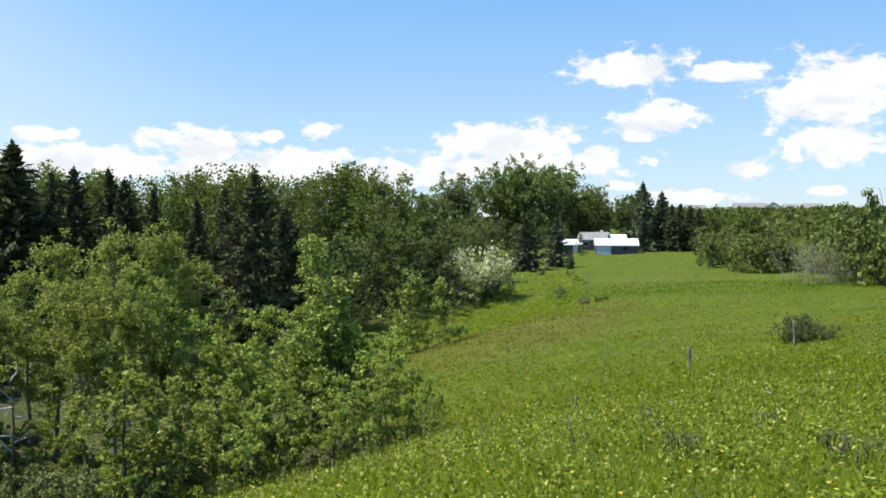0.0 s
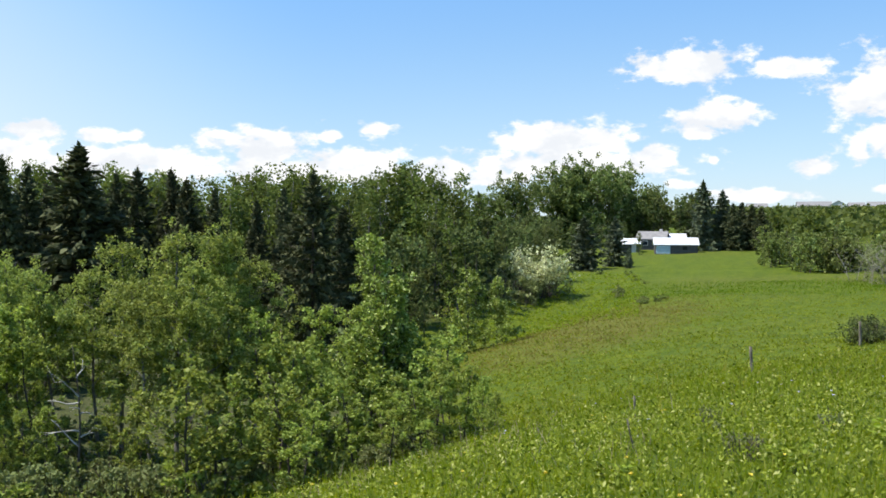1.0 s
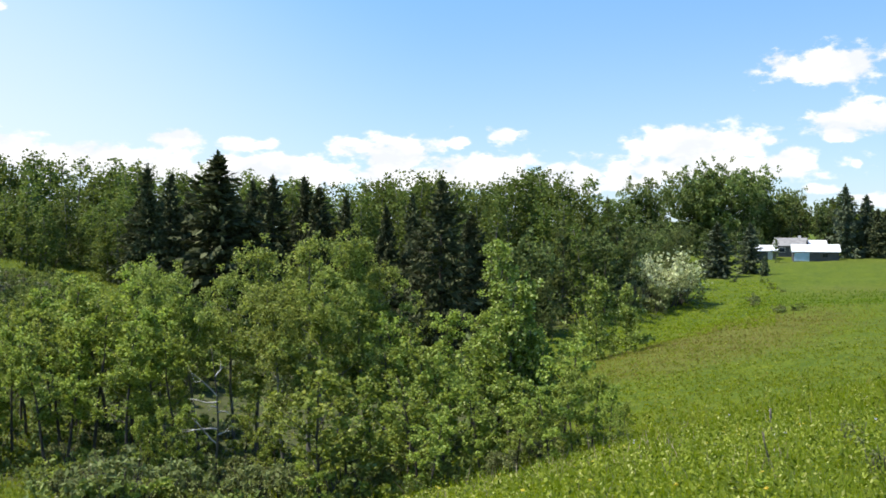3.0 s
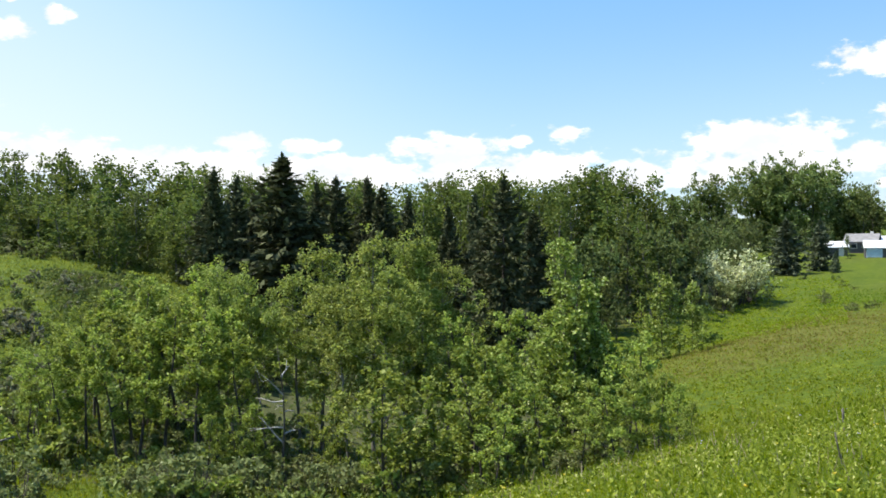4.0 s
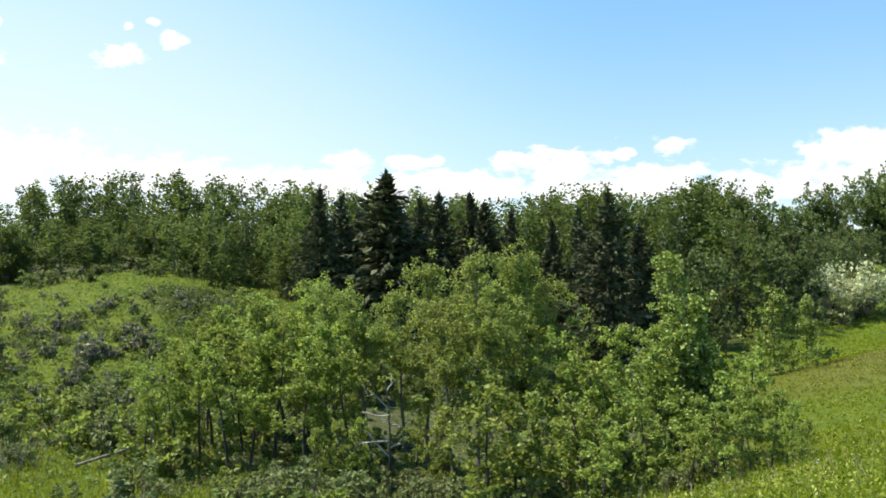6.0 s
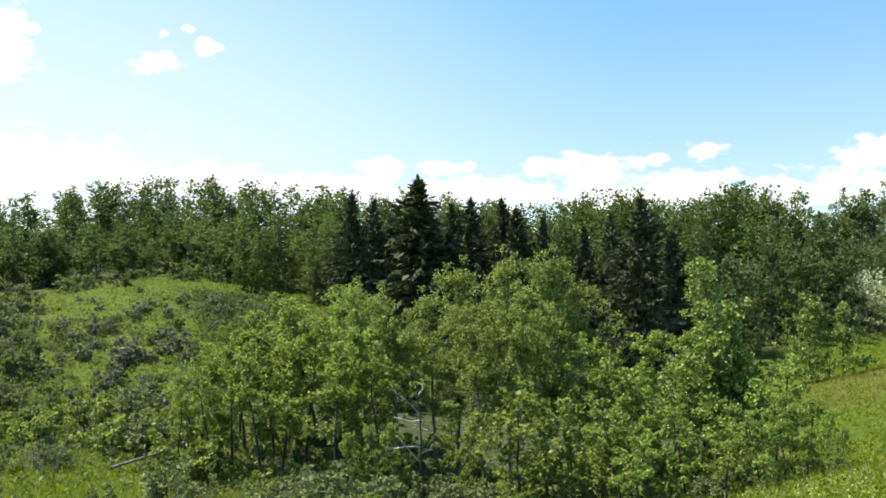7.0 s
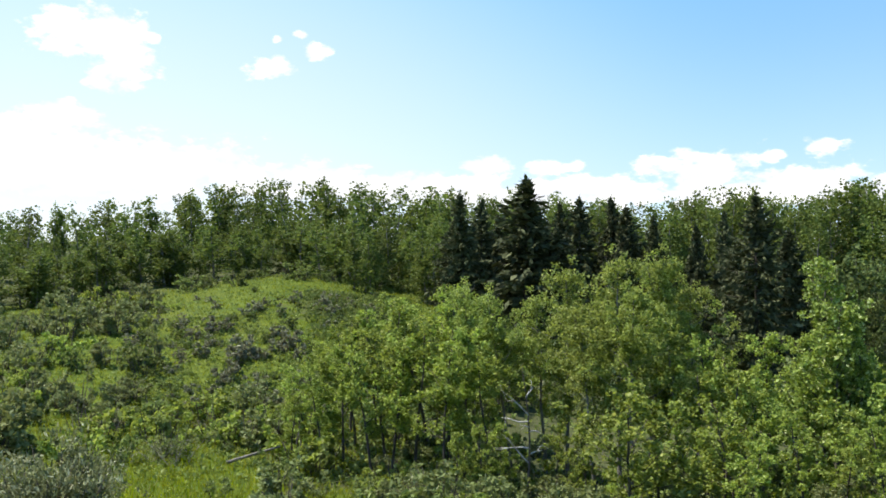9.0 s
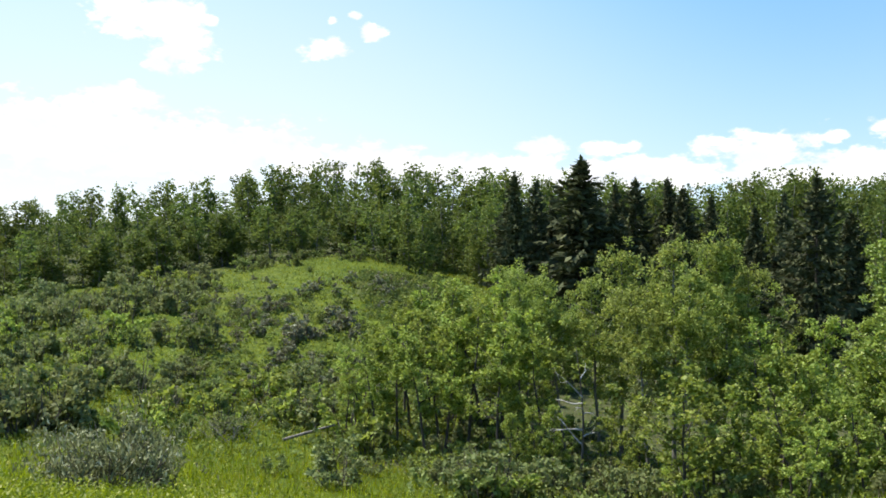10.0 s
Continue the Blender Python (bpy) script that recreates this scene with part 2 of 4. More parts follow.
def ground_material():
    """Meadow turf: fresh green, olive and brownish seed-head drifts, with fine tufted relief; leaf litter under the woods."""
    m, n, skin, out = material("meadow_turf")
    at = n.add("ShaderNodeTexCoord").outputs["Object"]
    drift = n.add("ShaderNodeMapping")
    n.put(drift.inputs["Vector"], at)
    drift.inputs["Scale"].default_value = (0.6, 1.0, 1.0)
    broad, middle, fine = n.noise(drift.outputs[0], 0.045, 3.0), n.noise(at, 0.35, 4.0), n.noise(at, 5.0, 5.0, 0.7)
    tone = n.mix(n.ramp(middle, 0.3, 0.7), (0.066, 0.103, 0.004), (0.112, 0.146, 0.006))
    tuft = n.noise(at, 1.3, 4.0, 0.65)
    tone = n.mix(n.ramp(tuft, 0.50, 0.64, 0.0, 0.75), tone, (0.155, 0.185, 0.010))
    tone = n.mix(n.math("MULTIPLY", n.ramp(broad, 0.46, 0.66), 0.35), tone, (0.150, 0.142, 0.032))
    # a long drift of ripe, reddish seed heads across the lower meadow
    ripe = n.add("ShaderNodeMapping", vector_type="TEXTURE")
    n.put(ripe.inputs["Vector"], at)
    ripe.inputs["Location"].default_value, ripe.inputs["Rotation"].default_value, ripe.inputs["Scale"].default_value = (7.5, 81, -9), (0, 0, radians(60)), (22, 8, 40)
    reach = n.add("ShaderNodeVectorMath", operation="LENGTH")
    n.put(reach.inputs[0], ripe.outputs[0])
    edge = n.math("ADD", reach.outputs["Value"], n.math("MULTIPLY", n.math("SUBTRACT", middle, 0.5), 1.2))
    tone = n.mix(n.ramp(edge, 1.25, 0.35, 0.0, 0.75), tone, (0.150, 0.137, 0.026))
    # a scar of dry soil and thin turf on the shoulder of the mound
    scar = n.add("ShaderNodeMapping", vector_type="TEXTURE")
    n.put(scar.inputs["Vector"], at)
    scar.inputs["Location"].default_value, scar.inputs["Rotation"].default_value, scar.inputs["Scale"].default_value = bearing(34.3, 81, -3), (0, 0, radians(34)), (4.5, 7, 30)
    worn = n.add("ShaderNodeVectorMath", operation="LENGTH")
    n.put(worn.inputs[0], scar.outputs[0])
    ragged = n.math("ADD", worn.outputs["Value"], n.math("MULTIPLY", n.math("SUBTRACT", n.noise(at, 0.9, 4.0), 0.5), 2.2))
    tone = n.mix(n.ramp(ragged, 1.1, 0.5, 0.0, 0.75), tone, (0.11, 0.095, 0.05))
    # leaf litter and bare soil on the floor of the grove and of the two woods: place, turn and half sizes
    for spot, turn, half in (((-19.5, 50, -10), 22, (17, 17, 40)), (bearing(44, 152), 44, (80, 50, 60)), (bearing(15, 128), 15, (36, 42, 60))):
        floor = n.add("ShaderNodeMapping", vector_type="TEXTURE")
        n.put(floor.inputs["Vector"], at)
        floor.inputs["Location"].default_value, floor.inputs["Rotation"].default_value, floor.inputs["Scale"].default_value = spot, (0, 0, radians(turn)), half
        far = n.add("ShaderNodeVectorMath", operation="LENGTH")
        n.put(far.inputs[0], floor.outputs[0])
        rim = n.math("ADD", far.outputs["Value"], n.math("MULTIPLY", n.math("SUBTRACT", middle, 0.5), 0.5))
        tone = n.mix(n.ramp(rim, 1.08, 0.92, 0.0, 0.9), tone, (0.075, 0.068, 0.038))
    tone = n.mix(n.ramp(fine, 0.33, 0.68, 0.0, 0.7), tone, (0.042, 0.070, 0.005))
    tone = n.mix(n.ramp(tuft, 0.46, 0.34, 0.0, 0.6), tone, (0.034, 0.058, 0.006))
    n.put(skin.inputs["Base Color"], tone)
    skin.inputs["Roughness"].default_value = 0.9
    skin.inputs["Specular IOR Level"].default_value = 0.15
    relief = n.add("ShaderNodeBump")
    relief.inputs["Strength"].default_value, relief.inputs["Distance"].default_value = 0.7, 0.15
    n.put(relief.inputs["Height"], n.math("MULTIPLY_ADD", middle, 0.8, n.math("MULTIPLY_ADD", tuft, 1.6, fine)))
    n.put(skin.inputs["Normal"], relief.outputs[0])
    return m


TURF = ground_material()

# ---- the lie of the land: heights below the eye along bearings, at growing distances ----
RANGES = (0, 6, 15, 28, 42, 60, 85, 120, 200, 400, 650, 4500)
LAND = {
    -60: (-1.65, -1.7, -2.2, -3.2, -4.2, -5.0, -5.4, -5.4, -4.8, 2, 9, 6),
    -26: (-1.65, -1.75, -2.6, -4.0, -5.3, -6.2, -6.6, -6.4, -5.6, 0, 9.5, 7),
    -14: (-1.65, -1.8, -2.9, -4.6, -6.3, -7.4, -7.6, -7.0, -6.0, 0, 9.5, 7),
    0: (-1.65, -1.85, -3.45, -6.2, -8.8, -9.6, -9.6, -8.3, -6.0, -3, 4, 4),
    10: (-1.65, -2.0, -4.35, -8.1, -10.6, -11.0, -10.3, -8.5, -6.0, -4, 0, 0),
    22: (-1.65, -2.2, -4.95, -8.9, -11.1, -11.2, -9.0, -7.5, -5.0, -4, 0, 0),
    35: (-1.65, -2.15, -4.75, -8.4, -10.5, -8.2, -0.8, 0.5, 6.0, 4, 2, 0),
    48: (-1.65, -1.9, -3.75, -6.7, -9.2, -9.0, -5.4, -2.8, 4.5, 4, 2, 0),
    66: (-1.65, -1.85, -3.5, -6.0, -8.0, -8.5, -7.5, -4.4, 2.0, 3, 2, 0),
}
STEPS, TURNS = 420, 361


def lay_land():
    s = np.linspace(0, math.log(1 + 4500 / 8), STEPS)
    r = (np.exp(s) - 1) * 8
    bearings = sorted(LAND)
    rows = np.array([np.interp(r, RANGES, LAND[b]) for b in bearings])
    behind = np.interp(r, (0, 60, 650, 4500), (-1.65, -1.8, 3, 3))[None]
    table = np.concatenate([behind, rows, behind])
    at = np.array([-110] + bearings + [120])
    a = np.linspace(-180, 180, TURNS)
    grid = np.stack([np.interp(a, at, table[:, k]) for k in range(STEPS)], 1)
    for _ in range(3):
        padded = np.pad(grid, ((0, 0), (7, 7)), "edge")
        grid = sum(padded[:, k:k + STEPS] for k in range(15)) / 15
        wrapped = np.concatenate([grid[-6:-1], grid, grid[1:6]])
        grid = sum(wrapped[k:k + TURNS] for k in range(11)) / 11
    return grid, s[-1]


LAND_GRID, LAND_END = lay_land()


def ground_height(x, y):
    """Height of the ground at x, y (arrays or numbers), with small swells."""
    x, y = np.asarray(x, float), np.asarray(y, float)
    r, a = np.hypot(x, y), np.degrees(np.arctan2(-x, y))
    u = np.clip(np.log(1 + r / 8) / LAND_END * (STEPS - 1), 0, STEPS - 1.001)
    v = np.clip(a + 180, 0, TURNS - 1.001)
    i, j = u.astype(int), v.astype(int)
    fu, fv = u - i, v - j
    g = LAND_GRID
    z = (g[j, i] * (1 - fu) + g[j, i + 1] * fu) * (1 - fv) + (g[j + 1, i] * (1 - fu) + g[j + 1, i + 1] * fu) * fv
    swell = np.sin(x * 0.31 + 1) * np.sin(y * 0.27) * 0.16 + np.sin(x * 0.9 + y * 0.6) * np.sin(y * 0.8 - x * 0.5) * 0.06
    # the hay slope ends in a crest; behind it lies a damp hollow along the wood
    along, across = (x + 3) * 0.403 + (y - 64) * 0.915, (y - 64) * 0.403 - (x + 3) * 0.915
    hollow = np.exp(-((across - 7) / 5) ** 2) * np.clip((along + 8) / 14, 0, 1) * np.clip((62 - along) / 18, 0, 1)
    return z - hollow + swell * np.clip((r - 3) / 10, 0, 1) * np.clip(r / 60, 0.35, 1.3)


def mesh_of(name, verts, faces, mat, smooth=False):
    me = bpy.data.meshes.new(name)
    me.from_pydata(verts, [], faces)
    me.materials.append(mat)
    if smooth:
        me.shade_smooth()
    return me


def quads_mesh(name, corners, mat):
    """A mesh of loose four-cornered leaves from an array of shape n x 4 x 3."""
    n = len(corners)
    me = bpy.data.meshes.new(name)
    me.vertices.add(n * 4)
    me.vertices.foreach_set("co", np.ascontiguousarray(corners, np.float32).ravel())
    me.loops.add(n * 4)
    me.loops.foreach_set("vertex_index", np.arange(n * 4, dtype=np.int32))
    me.polygons.add(n)
    me.polygons.foreach_set("loop_start", np.arange(n, dtype=np.int32) * 4)
    me.polygons.foreach_set("loop_total", np.full(n, 4, np.int32))
    me.update(calc_edges=True)
    me.materials.append(mat)
    return me


def part(name, me, parent, label=""):
    ob = new(name, me)
    ob.parent = parent
    return tagged(ob, label) if label else ob


def build_ground():
    turns = list(np.arange(-34, 64, 0.7)) + list(np.arange(64, 326, 6.0))
    rings = (np.exp(np.linspace(math.log(1 + 1.0 / 8), math.log(1 + 4500 / 8), 190)) - 1) * 8
    a, r = np.meshgrid(np.radians(turns), rings)
    x, y = -r * np.sin(a), r * np.cos(a)
    z = ground_height(x, y)
    verts = [(0, 0, -1.65)] + list(zip(x.ravel(), y.ravel(), z.ravel()))
    n = len(turns)
    faces = [(0, 1 + k, 1 + (k + 1) % n) for k in range(n)]
    for j in range(len(rings) - 1):
        for k in range(n):
            p, q = 1 + j * n + k, 1 + j * n + (k + 1) % n
            faces.append((p, p + n, q + n, q))
    ob = new("ground", mesh_of("ground", verts, [f[::-1] for f in faces], TURF, True))
    tagged(ob, "green meadow ground on a knoll sloping into a valley", "ground", kind="structure")


build_ground()

# ---- plants ----
rng = np.random.default_rng(7)


def unit(v):
    return v / np.maximum(np.linalg.norm(v, axis=-1, keepdims=True), 1e-9)


def leaves(centres, size, length=1.25, flat=0.0, aim=None, sway=0.8):
    """Diamond leaves at the centres; aim: the way they point, else any way; flat: how much they lie level."""
    n = len(centres)
    way = unit(rng.normal(size=(n, 3)) * (sway if aim is not None else 1.0) + (aim if aim is not None else 0))
    face = rng.normal(size=(n, 3))
    face[:, 2] += flat * 2.5
    across = unit(np.cross(way, face))
    s = size * rng.uniform(0.65, 1.35, (n, 1))
    tip, wide = way * s * length * 0.5, across * s * 0.5
    bend = np.cross(way, across) * s * rng.uniform(-0.2, 0.2, (n, 1))
    return np.stack([centres - tip, centres + wide + bend, centres + tip, centres - wide + bend], 1)


def tube(points, radii, sides=6):
    """Vertices and faces of a tapered tube along the points."""
    points = np.asarray(points, float)
    verts, faces = [], []
    for k, p in enumerate(points):
        d = unit(points[min(k + 1, len(points) - 1)] - points[max(k - 1, 0)])
        u = unit(np.cross(d, (0.31, 0.95, 0.07)))
        w = np.cross(d, u)
        for j in range(sides):
            t = 2 * math.pi * j / sides
            verts.append(tuple(p + radii[k] * (u * math.cos(t) + w * math.sin(t))))
    for k in range(len(points) - 1):
        for j in range(sides):
            p, q = k * sides + j, k * sides + (j + 1) % sides
            faces.append((p, q, q + sides, p + sides))
    faces.append(tuple(range((len(points) - 1) * sides, len(points) * sides)))
    return verts, faces


def tubes_mesh(name, runs, mat):
    verts, faces = [], []
    for points, radii, sides in runs:
        v, f = tube(points, radii, sides)
        faces += [tuple(i + len(verts) for i in g) for g in f]
        verts += v
    return mesh_of(name, verts, faces, mat, True)


STORE = (0, -60, -40)      # the first of each kind stands here until it is set in its place


def broadleaf(name, label, category, height, width, bare, count, size, mat, bark, stems=1, limbs=16, lean=0.15, clump=0.55, ragged=0.25, peak=0.4, climb=1.0, spray=22, point=0.75, lift=0.36, flat=0.45):
    """A deciduous tree: tapered stems, rising limbs, and a crown of small leaves gathered in clumps round the twigs."""
    top = new(name)
    wood, twigs, spots = [], [], []
    for s in range(stems):
        foot = rng.normal(size=3) * (0.0, 0.0, 0.0) if stems == 1 else np.append(rng.normal(size=2) * width * 0.16, 0)
        tall = height * (1.0 if s == 0 else rng.uniform(0.72, 0.97))
        steps = np.linspace(0, 1, 8)
        drift = rng.normal(size=2) * lean * height * 0.25
        wave = rng.normal(size=(8, 2)).cumsum(0) * height * 0.006
        spine = np.column_stack([foot[0] + drift[0] * steps ** 1.5 + wave[:, 0], foot[1] + drift[1] * steps ** 1.5 + wave[:, 1], steps * tall * 0.97 - 0.3])
        thick = height * 0.0085 * (1.0 if stems == 1 else 0.75)
        wood.append((spine, thick * (1.15 - steps) + 0.008, 7))
        for k in range(limbs):
            f = bare + (1 - bare) * ((k + rng.uniform(0, 1)) / limbs) ** 0.9
            f = min(f, 0.985)
            start = np.array([np.interp(f, steps, spine[:, i]) for i in range(3)])
            g = (f - bare) / (1 - bare)
            reach = width * 0.5 * (0.1 + 0.9 * ((g / peak) ** 0.5 * 0.45 + 0.55 if g < peak else ((1 - g) / (1 - peak)) ** point)) * rng.uniform(1 - ragged * 1.6, 1 + ragged) / (1.0 if stems == 1 else 1.35)
            turn = rng.uniform(0, 2 * math.pi)
            rise = rng.uniform(0.35, 0.95) * (0.7 + 0.6 * g) * climb
            end = start + np.array([math.cos(turn) * reach, math.sin(turn) * reach, reach * rise])
            mid = (start + end) / 2 + np.array([0, 0, -0.06 * reach])
            wood_r = thick * 0.32 * (1.1 - f)
            twigs.append(([start, mid, end], (wood_r + 0.008, wood_r * 0.6 + 0.006, 0.005), 3))
            for q in np.linspace(0.35, 1.05, 5):
                spots.append((start + (end - start) * q, (0.35 + 0.65 * q) * (0.25 + 2.0 * reach / width)))
        spots.append((spine[-1], 0.35))
        spots.append((spine[-1] - (0, 0, tall * 0.05), 0.4))
    centres = np.array([p for p, _ in spots])
    weight = np.array([w for _, w in spots])
    pick = rng.choice(len(centres), count, p=weight / weight.sum())
    # leaves gather in sprays at the ends of the twigs
    sprays = centres[pick[:max(1, count // spray)]]
    sprays = sprays + np.clip(rng.normal(size=sprays.shape), -1.6, 1.6) * clump * 1.05
    cloud = sprays[rng.integers(0, len(sprays), count)] + np.clip(rng.normal(size=(count, 3)), -1.7, 1.7) * clump * np.array([0.46, 0.46, lift])
    cloud[:, 2] = np.maximum(cloud[:, 2], 0.15)
    part("trunk", tubes_mesh("trunk", wood, bark), top)
    tagged(part("branching", tubes_mesh("branching", twigs, bark), top), kind="stuff")
    part("crown", quads_mesh("crown", leaves(cloud, size, 1.2, flat), mat), top)
    top.location = STORE
    return tagged(top, label, category)


def spruce(name, label, height, radius, tiers, count, size, mat, bare=0.04):
    """A conifer: straight trunk, whorls of drooping boughs, needle sprays along each."""
    top = new(name)
    trunk = [((0, 0, -0.4), (0, 0, height * 0.5), (0, 0, height * 0.99))]
    part("trunk", tubes_mesh("trunk", [(trunk[0], (height * 0.014, height * 0.008, 0.01), 7)], DARK_BARK), top)
    boughs, spots, aims = [], [], []
    whorl = 9
    for k in range(tiers * whorl):
        f = bare + (1 - bare) * (k + rng.uniform(0, 1)) / (tiers * whorl)
        reach = radius * (1 - math.exp(-1.9 * (1 - f))) / 0.85 * (1.0 if f > 0.12 else 0.85)
        long = (reach + 0.08) * (rng.uniform(0.55, 1.0) if rng.uniform() < 0.7 else rng.uniform(1.0, 1.28))
        turn = k * 2.4 + rng.uniform(-0.5, 0.5)
        out = np.array([math.cos(turn), math.sin(turn), 0])
        side = np.cross(out, (0, 0, 1))
        base = np.array([0, 0, f * height])
        # boughs sag from the trunk and lift again at the tip
        sag, tip_up = -0.42 + 0.75 * f + rng.normal() * 0.1, 0.22
        q = np.array([0.0, 0.6, 1.0])
        run = base + out * (long * q)[:, None] + np.array([0, 0, 1.0]) * (long * (sag * q + tip_up * q ** 3))[:, None]
        boughs.append((run, (0.022, 0.012, 0.004), 3))
        m = max(4, int(count * (long + 0.25) / (radius * tiers * whorl * 0.62)))
        q = rng.uniform(0.06, 1.05, m) ** 0.72
        broad = (rng.uniform(-1, 1, m) * 0.30 * long * (1.12 - q) + rng.normal(size=m) * 0.05)[:, None]
        p = base + out * (long * q)[:, None] + side * broad
        p[:, 2] += long * (sag * q + tip_up * q ** 3) - rng.uniform(0, 0.28, m) * (1.2 - f) * size * 4
        spots.append(p)
        aims.append(out * 0.8 + side * broad * 1.4 / max(long, 0.3) + np.array([0, 0, -0.45 + 0.8 * f ** 2]) + np.zeros((m, 3)))
    spots, aims = np.concatenate(spots), np.concatenate(aims)
    tip = np.column_stack([np.zeros((8, 2)), np.linspace(height * 0.93, height * 1.02, 8)])
    spots, aims = np.concatenate([spots, tip]), np.concatenate([aims, np.tile((0, 0, 1.0), (8, 1))])
    tagged(part("branching", tubes_mesh("branching", boughs, DARK_BARK), top), kind="stuff")
    part("foliage", quads_mesh("foliage", leaves(spots, size, 2.6, 0.25, aims, 0.38), mat), top)
    top.location = STORE
    return tagged(top, label, "tree")


def shrub(name, label, height, width, stems, count, size, mat, flowers=0, upright=0.5, long_leaf=1.4, twig=None, aim_up=None):
    """A bush: many stems fanning from the foot, leaves in clumps along their upper lengths, with an uneven outline."""
    top = new(name)
    twigs, spots = [], []
    for k in range(stems):
        turn, spread = rng.uniform(0, 2 * math.pi), math.sqrt(rng.uniform(0.02, 1))
        foot = np.array([math.cos(turn), math.sin(turn), 0]) * width * 0.22 * spread
        tall = height * rng.uniform(0.62, 1.05) * (1 - upright * 0.65 * spread ** 2)
        end = np.array([math.cos(turn), math.sin(turn), 0]) * width * 0.46 * spread + np.array([0, 0, tall]) + rng.normal(size=3) * 0.05 * width
        mid = foot * 0.4 + end * 0.6 + rng.normal(size=3) * 0.04 * width
        twigs.append(([foot - (0, 0, 0.15), mid, end], (0.012 * height + 0.006, 0.008 * height + 0.004, 0.004), 3))
        for q in np.linspace(0.25, 1.05, 6):
            spots.append(foot * (1 - q) + end * q)
    tagged(part("branching", tubes_mesh("branching", twigs, twig or DARK_BARK), top), kind="stuff")
    spots = np.array(spots)
    if count:
        lumps = spots[rng.integers(0, len(spots), max(8, count // 26))]
        lumps = lumps + rng.normal(size=lumps.shape) * np.array([1, 1, 0.8]) * 0.085 * (width + height) / 2
        cloud = lumps[rng.integers(0, len(lumps), count)] + np.clip(rng.normal(size=(count, 3)), -1.8, 1.8) * np.array([1, 1, 0.8]) * 0.05 * (width + height) / 2
        cloud[:, 2] = np.maximum(cloud[:, 2], 0.05)
        aim = np.tile((0, 0, aim_up), (count, 1)) if aim_up else None
        part("foliage", quads_mesh("foliage", leaves(cloud, size, long_leaf, 0.3, aim), mat), top)
    if flowers:
        high = spots[spots[:, 2] > height * 0.3]
        cloud = high[rng.integers(0, len(high), flowers)] * (1, 1, 1.04) + rng.normal(size=(flowers, 3)) * 0.05 * (width + height) / 2
        tagged(part("blossom", quads_mesh("blossom", leaves(cloud, size * 1.1, 1.0), BLOSSOM), top, "creamy white blossom"), kind="stuff")
    top.location = STORE
    return tagged(top, label, "bush")


USED = set()


def plant(kinds, a, r, height=None, wide=1.0, group="", sink=0.1, label=""):
    """Sets one of the kinds at a bearing and distance on the ground, scaled to a height."""
    kind, native = kinds[rng.integers(0, len(kinds))] if isinstance(kinds, list) else kinds
    k = (height or native) / native
    p = bearing(a, r)
    p.z = float(ground_height(p.x, p.y)) - sink
    m = Matrix.LocRotScale(p, Euler((rng.normal() * 0.02, rng.normal() * 0.02, rng.uniform(0, 6.28))), (k * wide, k * wide, k))
    if kind.name in USED:
        own = Matrix.Diagonal((*(1 / c for c in kind.scale), 1))
        ob = copy_thing(kind, m @ own)
    else:
        USED.add(kind.name)
        ob = kind
        ob.matrix_basis = m
    return tagged(ob, label, group=group)

# ---- kinds of plants ----
NEAR_ASPENS = [(broadleaf("aspen_tree", "slender trembling aspen with fresh green leaves in the valley", "tree", 9.5, w, 0.36, 9600, 0.088, ASPEN_LEAF, PALE_BARK, 1, 36, 0.2, 0.25, 0.55, 0.3, 1.2, 40, 0.85, 0.44, 0.5), 9.5) for w in (3.2, 3.7, 2.9, 3.9)]
YOUNG_ASPENS = [(broadleaf("young_aspen", "young aspen sapling with bright leaves and thin dark stem", "tree", 6.0, 2.2, b, 3000, 0.090, SAPLING_LEAF, DARK_BARK, 1, 24, 0.3, 0.19, 0.55, 0.3, 1.2, 36, 0.9, 0.44, 0.5), 6.0) for b in (0.36, 0.30, 0.40, 0.33)]
SAPLINGS = [(broadleaf("aspen_sapling", "low leafy aspen sapling at the edge of the grove", "tree", 4.0, 1.9, 0.10, 2300, 0.085, SAPLING_LEAF, DARK_BARK, 1, 22, 0.3, 0.17, 0.55, 0.3, 1.3, 34, 0.9, 0.44, 0.5), 4.0) for _ in range(3)]
FULL_POPLAR = [(broadleaf("balsam_poplar", "dense balsam poplar with glossy green leaves to the ground", "tree", 10.0, w, 0.03, 14000, 0.128, GLOSSY_LEAF, DARK_BARK, 3, 48, 0.05, 0.26, 0.3, 0.25, 1.3, 26, 0.8, 0.5, 0.5), 10.0) for w in (4.7, 4.2)]
FOREST_TREES = [(broadleaf("forest_aspen", "tall aspen in the dense wood across the valley", "tree", 13.0, w, 0.08, 1850, 0.230, DEEP_LEAF, PALE_BARK, 1, 34, 0.2, 0.42, 0.40, 0.35, 1.5, 8, 1.0, 0.65, 0.2), 13.0) for w in (3.5, 4.2, 4.8, 3.1)]
FAR_TREES = [(broadleaf("distant_tree", "far green tree below the ridge", "tree", 9.0, 7.0, 0.03, 330, 0.78, DEEP_LEAF, DARK_BARK, 1, 10, 0.2, 0.55, 0.4, 0.5, 1.0, 3), 9.0) for _ in range(3)]
HILL_TREES = [(broadleaf("hillside_aspen", "green aspen in the wood on the mound", "tree", 9.0, w, 0.0, 1080, 0.225, DEEP_LEAF, PALE_BARK, 1, 26, 0.2, 0.34, 0.35, 0.3, 1.3, 7, 1.0, 0.6, 0.2), 9.0) for w in (2.8, 3.3, 2.5, 3.1)]
